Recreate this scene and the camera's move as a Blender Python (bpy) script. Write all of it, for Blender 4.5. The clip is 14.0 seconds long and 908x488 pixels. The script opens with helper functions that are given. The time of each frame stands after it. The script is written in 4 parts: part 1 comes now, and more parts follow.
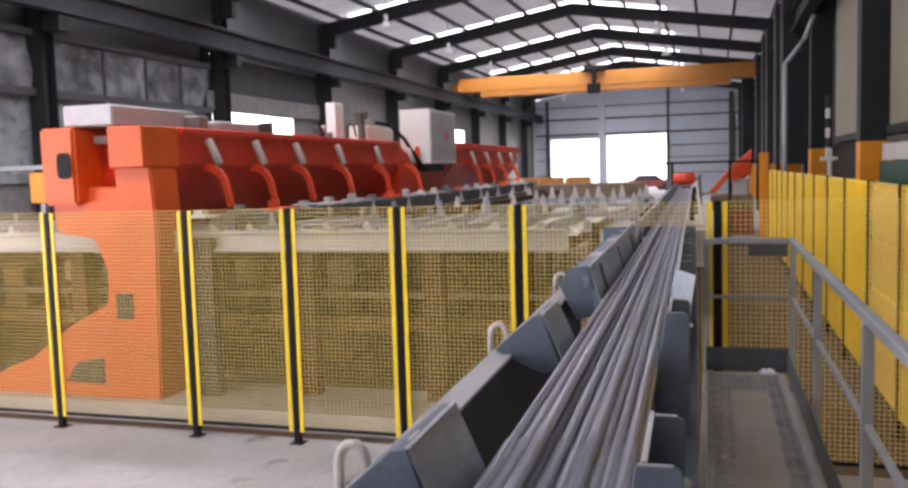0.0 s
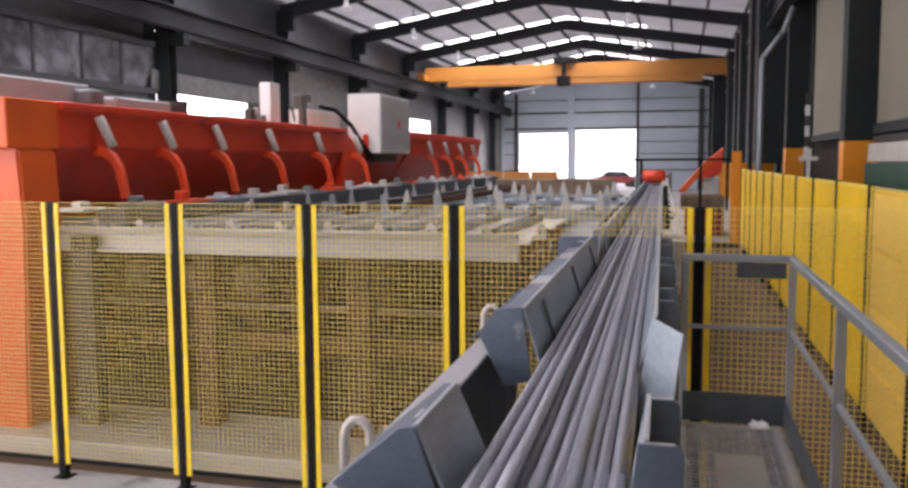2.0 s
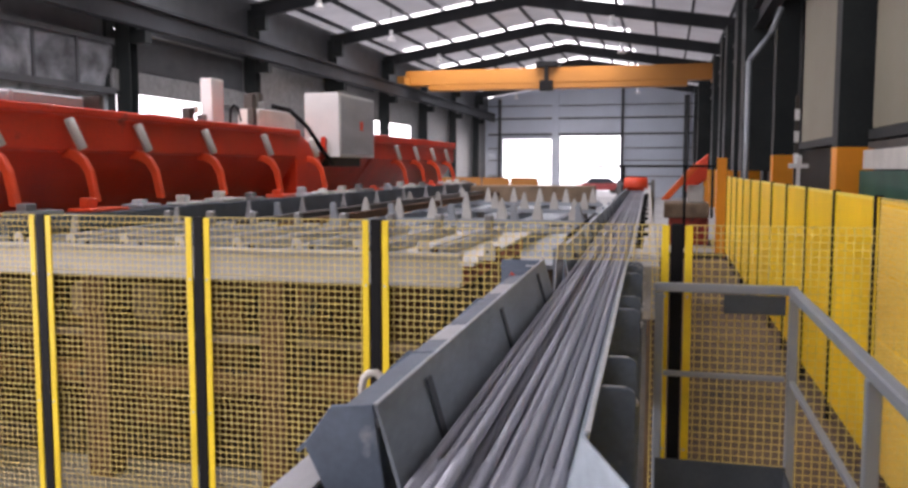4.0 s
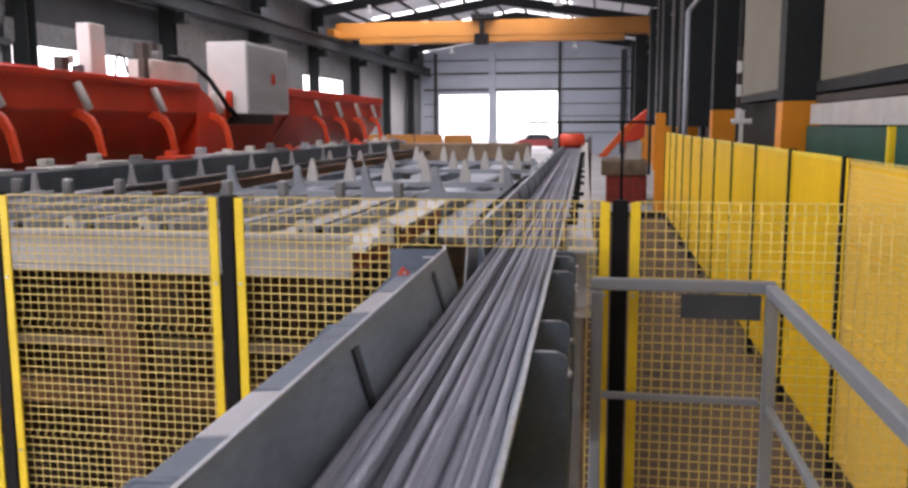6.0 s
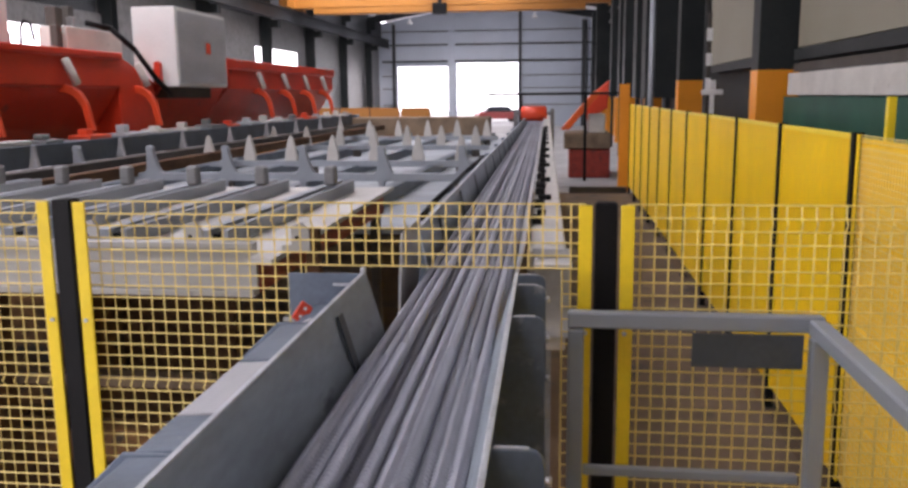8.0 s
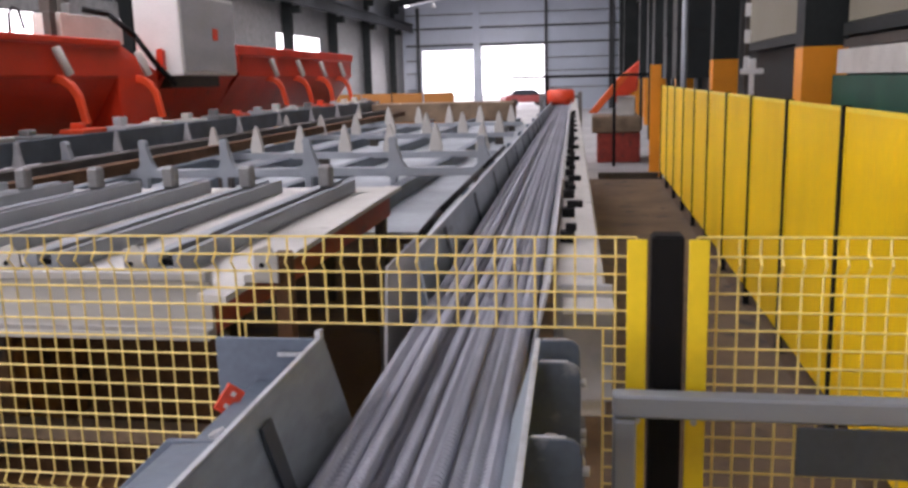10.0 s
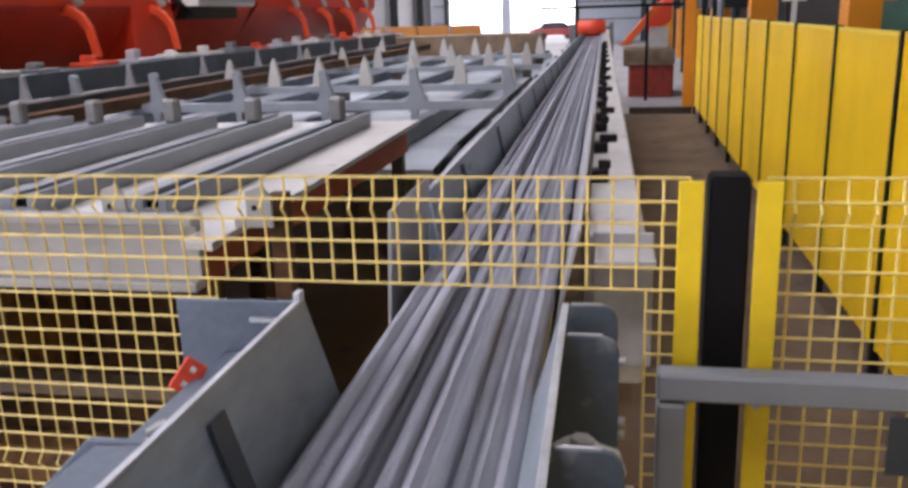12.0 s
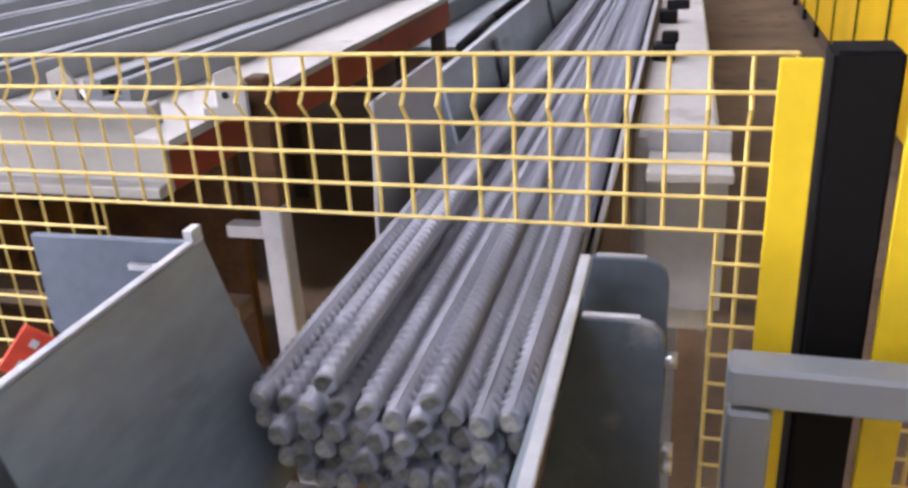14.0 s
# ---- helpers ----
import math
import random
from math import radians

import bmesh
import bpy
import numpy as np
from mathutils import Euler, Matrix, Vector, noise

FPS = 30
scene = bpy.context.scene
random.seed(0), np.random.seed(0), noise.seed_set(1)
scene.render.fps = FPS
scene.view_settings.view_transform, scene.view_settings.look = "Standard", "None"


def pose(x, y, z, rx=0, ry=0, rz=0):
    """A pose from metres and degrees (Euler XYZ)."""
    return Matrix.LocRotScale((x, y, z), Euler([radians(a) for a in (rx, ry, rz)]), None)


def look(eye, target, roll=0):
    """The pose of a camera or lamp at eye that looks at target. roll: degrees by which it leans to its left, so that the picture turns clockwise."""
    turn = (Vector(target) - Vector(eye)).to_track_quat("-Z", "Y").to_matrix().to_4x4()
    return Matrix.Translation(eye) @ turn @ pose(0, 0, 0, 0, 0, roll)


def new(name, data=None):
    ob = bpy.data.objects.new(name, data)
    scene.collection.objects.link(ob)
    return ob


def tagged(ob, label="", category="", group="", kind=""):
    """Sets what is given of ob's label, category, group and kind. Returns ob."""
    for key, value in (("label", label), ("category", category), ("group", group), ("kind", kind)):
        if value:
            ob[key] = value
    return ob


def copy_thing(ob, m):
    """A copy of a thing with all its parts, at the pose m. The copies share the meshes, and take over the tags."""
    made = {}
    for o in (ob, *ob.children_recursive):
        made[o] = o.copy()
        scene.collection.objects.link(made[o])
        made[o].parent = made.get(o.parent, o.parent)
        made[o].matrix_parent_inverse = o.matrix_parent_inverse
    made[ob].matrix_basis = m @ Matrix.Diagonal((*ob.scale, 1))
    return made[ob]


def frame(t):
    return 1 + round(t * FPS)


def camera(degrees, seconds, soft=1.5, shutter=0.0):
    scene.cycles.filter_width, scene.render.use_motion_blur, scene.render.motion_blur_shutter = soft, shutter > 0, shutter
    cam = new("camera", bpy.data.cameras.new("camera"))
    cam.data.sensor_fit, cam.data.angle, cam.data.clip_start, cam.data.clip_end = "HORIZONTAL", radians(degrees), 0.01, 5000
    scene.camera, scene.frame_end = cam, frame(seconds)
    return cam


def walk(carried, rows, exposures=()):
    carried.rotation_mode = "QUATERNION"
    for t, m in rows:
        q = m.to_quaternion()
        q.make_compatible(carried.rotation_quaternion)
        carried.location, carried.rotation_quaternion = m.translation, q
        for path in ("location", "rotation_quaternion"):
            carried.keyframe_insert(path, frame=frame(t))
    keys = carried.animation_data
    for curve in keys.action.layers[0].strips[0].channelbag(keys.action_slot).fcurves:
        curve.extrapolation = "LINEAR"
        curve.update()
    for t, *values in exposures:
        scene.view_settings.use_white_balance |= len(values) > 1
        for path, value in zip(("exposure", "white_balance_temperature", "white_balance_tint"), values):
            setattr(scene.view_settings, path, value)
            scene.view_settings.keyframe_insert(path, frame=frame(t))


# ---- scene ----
cam = camera(55.8, 14.0, soft=2.9, shutter=0.4)
PATH = [
    (0, (0.696, 1.072, 2.297), (0.116, 2.978, 2.127), -1.7),
    (0.5, (0.694, 1.468, 2.292), (0.12, 3.376, 2.112), -1.6),
    (1, (0.688, 1.85, 2.268), (0.117, 3.758, 2.079), -0.7),
    (1.5, (0.678, 2.127, 2.292), (0.129, 4.04, 2.091), -0.7),
    (2, (0.607, 2.444, 2.29), (0.098, 4.369, 2.1), -0.3),
    (2.5, (0.621, 2.758, 2.273), (0.184, 4.7, 2.075), -0.4),
    (5, (0.675, 4.11, 2.298), (0.174, 6.04, 2.132), 0.3),
    (5.5, (0.631, 4.405, 2.304), (0.27, 6.361, 2.091), 0.0),
    (6, (0.656, 4.648, 2.292), (0.317, 6.599, 2.015), -0.2),
    (6.5, (0.682, 4.877, 2.305), (0.344, 6.826, 2.009), 0.1),
    (7, (0.645, 5.152, 2.307), (0.339, 7.104, 2.0), -0.2),
    (7.5, (0.619, 5.362, 2.293), (0.368, 7.319, 1.97), -0.5),
    (10, (0.583, 6.27, 2.299), (0.268, 8.209, 1.925), -1.5),
    (10.5, (0.565, 6.353, 2.308), (0.214, 8.287, 1.938), -1.9),
    (11, (0.543, 6.429, 2.31), (0.239, 8.369, 1.934), -2.7),
    (11.5, (0.554, 6.49, 2.307), (0.277, 8.431, 1.913), -2.7),
    (12, (0.564, 6.57, 2.25), (0.187, 8.465, 1.734), -1.9),
    (12.5, (0.555, 6.676, 2.185), (0.146, 8.545, 1.605), -1.4),
    (13, (0.497, 6.827, 2.18), (0.154, 8.665, 1.469), -1.9),
    (13.5, (0.511, 6.928, 2.177), (0.103, 8.725, 1.4), -2.9),
    (14, (0.578, 7.033, 2.161), (0.057, 8.803, 1.39), -3.2),
]
walk(cam, [(t, look(eye, target, roll)) for t, eye, target, roll in PATH],
     [(0, 0.0, 6800, 25), (9, 0.02, 6700, 25), (11, 0.16, 6650, 25), (12.3, 0.24, 6450, 25), (13, 0.46, 6350, 25), (14, 0.66, 6350, 26)])

# ---- world and large lights ----
world = bpy.data.worlds.new("world")
scene.world = world
world.use_nodes = True
wn = world.node_tree.nodes
sky = wn.new("ShaderNodeTexSky")
sky.sky_type = "NISHITA"
sky.sun_disc = False
sky.sun_elevation, sky.sun_rotation = radians(52), radians(150)
sky.air_density, sky.dust_density = 1.0, 4.0
world.node_tree.links.new(sky.outputs[0], wn["Background"].inputs[0])
wn["Background"].inputs[1].default_value = 0.15

sun = new("sun", bpy.data.lights.new("sun", "SUN"))
sun.data.energy, sun.data.angle, sun.data.color = 1.2, radians(12), (1.0, 0.96, 0.9)
sun.matrix_world = pose(0, 0, 30, 38, 0, 30)


def area(name, m, w, h, watts, colour=(1, 1, 1)):
    la = bpy.data.lights.new(name, "AREA")
    la.shape, la.size, la.size_y, la.energy, la.color = "RECTANGLE", w, h, watts, colour
    ob = new(name, la)
    ob.matrix_world = m
    return ob


# hall: x from WL to WR, ridge along y, rafters every BAY metres
WL, WR, RIDGE, EAVE, TOP = -14.0, 3.8, -5.3, 8.1, 9.55
BAY, Y0, Y1 = 7.5, -10.5, 75.0
FIRST, GROUND = -5.1, -0.1


def roof_z(x):
    return EAVE + (TOP - EAVE) * ((x - WL) / (RIDGE - WL) if x < RIDGE else (WR - x) / (WR - RIDGE))


# sky light in an unseen, assumed gate behind the camera and roof lights overhead
area("gate_daylight", look((-5.0, Y0 + 0.3, 3.6), (-5.0, 20, 1.5)), 15, 6.5, 340, (0.95, 0.98, 1.0))
# unseen doorway assumed for the light that comes from the left
area("doorway_daylight", look((WL + 0.1, 0.5, 2.3), (0, 2.5, 1.2)), 11, 4.2, 1350, (0.95, 0.98, 1.0))
for k in range(1, 10):
    yb = FIRST + BAY * k + 0.87
    area("roof_daylight", look((-9.3, yb, roof_z(-9.3) + 0.24), (-9.13, yb, 7)), 0.85, 7.4, 500 if k == 1 else 620, (0.9, 0.96, 1.0))
    area("roof_daylight", look((-3.3, yb, roof_z(-3.3) + 0.24), (-3.46, yb, 7)), 0.85, 3.8, 260 if k < 3 else 330, (0.9, 0.96, 1.0))


# ---- materials ----
def mat(name, colour, rough=0.6, metal=0.0, var=0.25, scale=6.0, bump=0.1, fine=60.0, stretch=(1, 1, 1), spots=None, rand=0.0):
    """A surface with two scales of unevenness; spots: (colour, amount) of stains or wear."""
    m = bpy.data.materials.new(name)
    m.use_nodes = True
    nt = m.node_tree
    n, l = nt.nodes, nt.links.new
    b = n["Principled BSDF"]
    tc = n.new("ShaderNodeTexCoord")
    mp = n.new("ShaderNodeMapping")
    mp.inputs["Scale"].default_value = stretch
    l(tc.outputs["Object"], mp.inputs[0])
    big, small = n.new("ShaderNodeTexNoise"), n.new("ShaderNodeTexNoise")
    big.inputs["Scale"].default_value, big.inputs["Detail"].default_value = scale, 5
    small.inputs["Scale"].default_value, small.inputs["Detail"].default_value = fine, 3
    for t in (big, small):
        l(mp.outputs[0], t.inputs["Vector"])
    ramp = n.new("ShaderNodeMapRange")
    ramp.inputs[1].default_value, ramp.inputs[2].default_value = 0.3, 0.7
    ramp.inputs[3].default_value, ramp.inputs[4].default_value = 1 - var, 1 + var
    l(big.outputs[0], ramp.inputs[0])
    fr = n.new("ShaderNodeMapRange")
    fr.inputs[1].default_value, fr.inputs[2].default_value = 0.3, 0.7
    fr.inputs[3].default_value, fr.inputs[4].default_value = 1 - var * 0.5, 1 + var * 0.5
    l(small.outputs[0], fr.inputs[0])
    mul = n.new("ShaderNodeMath")
    mul.operation = "MULTIPLY"
    l(ramp.outputs[0], mul.inputs[0])
    l(fr.outputs[0], mul.inputs[1])
    last = mul
    if rand:
        oi = n.new("ShaderNodeObjectInfo")
        rr = n.new("ShaderNodeMapRange")
        rr.inputs[3].default_value, rr.inputs[4].default_value = 1 - rand, 1 + rand
        l(oi.outputs["Random"], rr.inputs[0])
        last = n.new("ShaderNodeMath")
        last.operation = "MULTIPLY"
        l(mul.outputs[0], last.inputs[0])
        l(rr.outputs[0], last.inputs[1])
    mix = n.new("ShaderNodeVectorMath")
    mix.operation = "SCALE"
    mix.inputs[0].default_value = colour
    l(last.outputs[0], mix.inputs["Scale"])
    out = mix.outputs[0]
    if spots:
        sp = n.new("ShaderNodeTexNoise")
        sp.inputs["Scale"].default_value, sp.inputs["Detail"].default_value = scale * 2.3, 8
        l(mp.outputs[0], sp.inputs["Vector"])
        sr = n.new("ShaderNodeMapRange")
        sr.inputs[1].default_value, sr.inputs[2].default_value = 0.66 - spots[1] * 0.3, 0.76 - spots[1] * 0.3
        l(sp.outputs[0], sr.inputs[0])
        mx = n.new("ShaderNodeMix")
        mx.data_type = "RGBA"
        l(sr.outputs[0], mx.inputs[0])
        l(out, mx.inputs[6])
        mx.inputs[7].default_value = (*spots[0], 1)
        out = mx.outputs[2]
    l(out, b.inputs["Base Color"])
    b.inputs["Metallic"].default_value = metal
    ro = n.new("ShaderNodeMapRange")
    ro.inputs[3].default_value, ro.inputs[4].default_value = max(rough - 0.12, 0.05), min(rough + 0.12, 1)
    l(small.outputs[0], ro.inputs[0])
    l(ro.outputs[0], b.inputs["Roughness"])
    if bump:
        bp = n.new("ShaderNodeBump")
        bp.inputs["Strength"].default_value, bp.inputs["Distance"].default_value = bump, 0.01
        l(small.outputs[0], bp.inputs["Height"])
        l(bp.outputs[0], b.inputs["Normal"])
    return m


def glow(name, colour, strength):
    m = bpy.data.materials.new(name)
    m.use_nodes = True
    b = m.node_tree.nodes["Principled BSDF"]
    b.inputs["Base Color"].default_value = (*colour, 1)
    b.inputs["Emission Color"].default_value = (*colour, 1)
    b.inputs["Emission Strength"].default_value = strength
    return m


M = dict(
    concrete=mat("concrete", (0.36, 0.35, 0.34), 0.7, 0, 0.18, 0.8, 0.15, 18, spots=((0.16, 0.15, 0.14), 0.12)),
    # brown dust, deepened further for the shade under the table
    dirt=mat("dirty_floor", (0.12, 0.074, 0.04), 0.85, 0, 0.3, 0.7, 0.3, 25, spots=((0.06, 0.05, 0.045), 0.25)),
    guide=mat("blue_grey_paint", (0.11, 0.14, 0.18), 0.42, 0.1, 0.18, 7, 0.1, 60, spots=((0.27, 0.29, 0.31), 0.03)),
    # lighter copy of the trough paint; light on the leaning plates put in
    guide_in=mat("worn_grey_steel", (0.29, 0.335, 0.37), 0.5, 0.2, 0.24, 5, 0.12, 50, stretch=(1, 0.3, 1), spots=((0.12, 0.14, 0.155), 0.06)),
    edge=mat("bare_cut_edge", (0.5, 0.52, 0.54), 0.45, 0.4, 0.15, 20, 0.05),
    rebar=mat("mill_scale_steel", (0.29, 0.295, 0.33), 0.52, 0.25, 0.2, 3, 0.12, 90, stretch=(1, 0.15, 1), spots=((0.2, 0.13, 0.1), 0.0), rand=0.22),
    rebar_end=mat("sheared_bar_end", (0.3, 0.29, 0.25), 0.5, 0.5, 0.35, 60, 0.3, 200, rand=0.4),
    yellow=mat("yellow_paint", (0.87, 0.62, 0.015), 0.42, 0, 0.08, 4, 0.04, 50),
    sheet=mat("yellow_sheet", (0.86, 0.53, 0.006), 0.55, 0, 0.1, 1.2, 0.05, 30, stretch=(1, 1, 0.3)),
    wire=mat("yellow_wire", (0.78, 0.60, 0.19), 0.45, 0, 0.1, 30, 0.0),
    black=mat("black_post_paint", (0.004, 0.0036, 0.004), 0.6, 0, 0.25, 8, 0.05),
    rail=mat("grey_rail_paint", (0.29, 0.315, 0.34), 0.4, 0.1, 0.06, 5, 0.01, 12),
    kick=mat("dark_grey_paint", (0.055, 0.065, 0.075), 0.5, 0.1, 0.2, 6, 0.05),
    grate=mat("galvanised_grate", (0.45, 0.46, 0.47), 0.5, 0.5, 0.2, 12, 0.05),
    red=mat("red_machine_paint", (0.62, 0.04, 0.012), 0.42, 0, 0.14, 1.5, 0.06, 30, spots=((0.25, 0.03, 0.02), 0.04)),
    orange=mat("orange_machine_paint", (0.68, 0.1, 0.01), 0.5, 0, 0.1, 1.5, 0.05, 30),
    white=mat("white_paint", (0.7, 0.7, 0.68), 0.5, 0, 0.07, 2, 0.03, 40),
    offwhite=mat("cream_plate", (0.52, 0.5, 0.46), 0.55, 0.1, 0.12, 3, 0.06, 40, spots=((0.35, 0.33, 0.3), 0.05)),
    table=mat("grey_table_steel", (0.42, 0.41, 0.38), 0.5, 0.2, 0.15, 3, 0.08, 40, stretch=(0.3, 1, 1), spots=((0.22, 0.2, 0.18), 0.05)),
    beam=mat("mid_grey_steel", (0.2, 0.2, 0.2), 0.5, 0.3, 0.2, 5, 0.08, 50),
    dark=mat("dark_machine_steel", (0.05, 0.042, 0.035), 0.6, 0.2, 0.3, 3, 0.1, 40),
    rust=mat("rusty_frame", (0.1, 0.05, 0.024), 0.75, 0, 0.35, 4, 0.2, 40),
    bluegrey=mat("blue_grey_rail", (0.1, 0.125, 0.15), 0.45, 0.3, 0.2, 4, 0.05),
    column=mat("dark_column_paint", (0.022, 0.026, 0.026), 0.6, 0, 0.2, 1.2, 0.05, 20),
    band=mat("orange_band_paint", (0.85, 0.3, 0.012), 0.5, 0, 0.08, 2, 0.03),
    beige=mat("beige_cladding", (0.22, 0.2, 0.145), 0.6, 0, 0.07, 0.6, 0.03, 10),
    green=mat("dark_green_paint", (0.012, 0.075, 0.05), 0.5, 0, 0.2, 2, 0.04),
    clad=mat("grey_cladding", (0.6, 0.66, 0.74), 0.6, 0.1, 0.06, 0.5, 0.03, 8),
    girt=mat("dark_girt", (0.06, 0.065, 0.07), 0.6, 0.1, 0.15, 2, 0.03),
    roof=mat("roof_sheet", (0.62, 0.63, 0.64), 0.55, 0.2, 0.1, 0.7, 0.03, 8),
    steelwork=mat("roof_steelwork", (0.035, 0.038, 0.042), 0.6, 0.1, 0.2, 1, 0.03),
    crane=mat("crane_paint", (0.36, 0.14, 0.02), 0.5, 0, 0.08, 0.6, 0.03, 10),
    # grey, blotchy base stands in for reflections on the black film
    plastic=mat("black_plastic_film", (0.2, 0.21, 0.22), 0.2, 0, 0.6, 1.1, 0.8, 3),
    lamp=mat("lamp_housing", (0.8, 0.8, 0.8), 0.4, 0.1, 0.04, 5, 0.0),
    hose=mat("pale_hose", (0.55, 0.5, 0.44), 0.5, 0, 0.15, 20, 0.05),
    zinc=mat("zinc_bolt", (0.55, 0.56, 0.57), 0.35, 0.8, 0.2, 40, 0.1),
    tag=mat("red_tag_paint", (0.75, 0.07, 0.025), 0.5, 0, 0.15, 30, 0.02),
    wood=mat("brown_timber", (0.2, 0.14, 0.09), 0.8, 0, 0.3, 3, 0.2, 30, stretch=(1, 0.1, 1)),
    # brown kept dark to hold the shade under the table
    brown=mat("oily_brown_steel", (0.13, 0.064, 0.024), 0.7, 0, 0.45, 2.5, 0.15, 20, spots=((0.03, 0.025, 0.02), 0.35)),
    pale=mat("pale_grey_steel", (0.42, 0.42, 0.43), 0.5, 0.15, 0.12, 4, 0.06, 50, stretch=(1, 0.3, 1)),
    palefilm=mat("pale_plastic_film", (0.2, 0.23, 0.24), 0.3, 0, 0.4, 1.2, 0.6, 3),
    hookred=mat("bright_red_paint", (0.72, 0.075, 0.022), 0.4, 0, 0.12, 4, 0.05, 40),
    palede=mat("pale_deck_steel", (0.3, 0.325, 0.345), 0.6, 0.1, 0.25, 1.5, 0.08, 20, spots=((0.25, 0.26, 0.27), 0.15)),
    aisle=mat("dark_aisle_floor", (0.13, 0.09, 0.06), 0.8, 0, 0.3, 1.2, 0.25, 30, spots=((0.045, 0.04, 0.038), 0.25)),
    channelred=mat("dark_red_channel", (0.28, 0.03, 0.018), 0.5, 0, 0.3, 4, 0.08, 30, spots=((0.06, 0.03, 0.025), 0.2)),
    glass=mat("car_window", (0.02, 0.025, 0.03), 0.1, 0, 0.1, 3, 0.0),
    carpaint=mat("red_car_paint", (0.4, 0.06, 0.05), 0.3, 0, 0.05, 2, 0.0),
    yard=mat("pale_yard", (0.6, 0.6, 0.58), 0.8, 0, 0.1, 0.2, 0.05, 4),
)
for key in ("black", "column", "steelwork", "green", "sheet", "rust", "brown"):
    M[key].node_tree.nodes["Principled BSDF"].inputs["Specular IOR Level"].default_value = 0.2
# emission stands in for the bright outdoors beyond the gates
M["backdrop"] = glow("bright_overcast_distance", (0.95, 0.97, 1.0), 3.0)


# ---- building helpers ----
def quad_box(bm, x0, x1, y0, y1, z0, z1):
    """A box; a foot at height 0 stands on the floor."""
    z0 = GROUND if z0 == 0 else z0
    v = [bm.verts.new((x, y, z)) for z in (z0, z1) for y in (y0, y1) for x in (x0, x1)]
    for f in ((0, 2, 3, 1), (4, 5, 7, 6), (0, 1, 5, 4), (2, 6, 7, 3), (0, 4, 6, 2), (1, 3, 7, 5)):
        bm.faces.new([v[i] for i in f])
    return v


def prism(bm, poly, axis, a0, a1):
    """Extrude a polygon of (p, q) along an axis: x gives (y, z), y gives (x, z), z gives (x, y)."""
    def put(a, p, q):
        return {"x": (a, p, q), "y": (p, a, q), "z": (p, q, a)}[axis]
    lo = [bm.verts.new(put(a0, *p)) for p in poly]
    hi = [bm.verts.new(put(a1, *p)) for p in poly]
    bm.faces.new(lo)
    bm.faces.new(hi[::-1])
    for i in range(len(poly)):
        j = (i + 1) % len(poly)
        bm.faces.new((lo[j], lo[i], hi[i], hi[j]))


def rod(bm, p0, p1, r, n=8, r1=None):
    p0, p1 = Vector(p0), Vector(p1)
    q = (p1 - p0).to_track_quat("Z", "Y")
    r1 = r if r1 is None else r1
    a = [bm.verts.new(p0 + q @ Vector((r * math.cos(2 * math.pi * i / n), r * math.sin(2 * math.pi * i / n), 0))) for i in range(n)]
    b = [bm.verts.new(p1 + q @ Vector((r1 * math.cos(2 * math.pi * i / n), r1 * math.sin(2 * math.pi * i / n), 0))) for i in range(n)]
    bm.faces.new(a[::-1])
    bm.faces.new(b)
    for i in range(n):
        j = (i + 1) % n
        f = bm.faces.new((a[i], a[j], b[j], b[i]))
        f.smooth = n > 6


def tube(bm, pts, r, n=8):
    for a, b in zip(pts, pts[1:]):
        rod(bm, a, b, r, n)


def bent_rod(bm, pts, r, n=8):
    """One closed tube along points that lie in a plane of constant y."""
    rings = []
    for k, p in enumerate(pts):
        a, b = Vector(pts[max(k - 1, 0)]), Vector(pts[min(k + 1, len(pts) - 1)])
        side = (b - a).normalized().cross(Vector((0, 1, 0)))
        rings.append([bm.verts.new(Vector(p) + r * (math.cos(q) * side + math.sin(q) * Vector((0, 1, 0)))) for q in (2 * math.pi * i / n for i in range(n))])
    for lo, hi in zip(rings, rings[1:]):
        for i in range(n):
            j = (i + 1) % n
            bm.faces.new((lo[i], lo[j], hi[j], hi[i])).smooth = True
    bm.faces.new(rings[0])
    bm.faces.new(rings[-1])


def finish(bm, bevel=0.0, seg=1):
    bmesh.ops.recalc_face_normals(bm, faces=bm.faces)
    if bevel:
        sharp = [e for e in bm.edges if e.is_manifold and e.calc_face_angle(0) > 0.6]
        bmesh.ops.bevel(bm, geom=sharp, offset=bevel, segments=seg, affect="EDGES", clamp_overlap=True)


def part(name, bm, material, parent=None, label="", bevel=0.0, seg=1):
    """Link a bmesh as one mesh object, under a thing or a part where one is given."""
    finish(bm, bevel, seg)
    me = bpy.data.meshes.new(name)
    bm.to_mesh(me)
    bm.free()
    me.materials.append(material if not isinstance(material, str) else M[material])
    ob = new(name, me)
    if parent:
        ob.parent = parent
    if label:
        ob["label"] = label
    return ob


def boxes(name, dims, material, parent=None, label="", bevel=0.0, seg=1):
    bm = bmesh.new()
    for d in dims:
        quad_box(bm, *d)
    return part(name, bm, material, parent, label, bevel, seg)


def again(ob, parent, m=None):
    """A second part on the same mesh."""
    o = new(ob.name.split(".")[0], ob.data)
    o.parent = parent
    if m is not None:
        o.matrix_basis = m
    return o


def empty(name, m=None):
    e = new(name)
    e.empty_display_size = 0.1
    if m is not None:
        e.matrix_basis = m
    return e


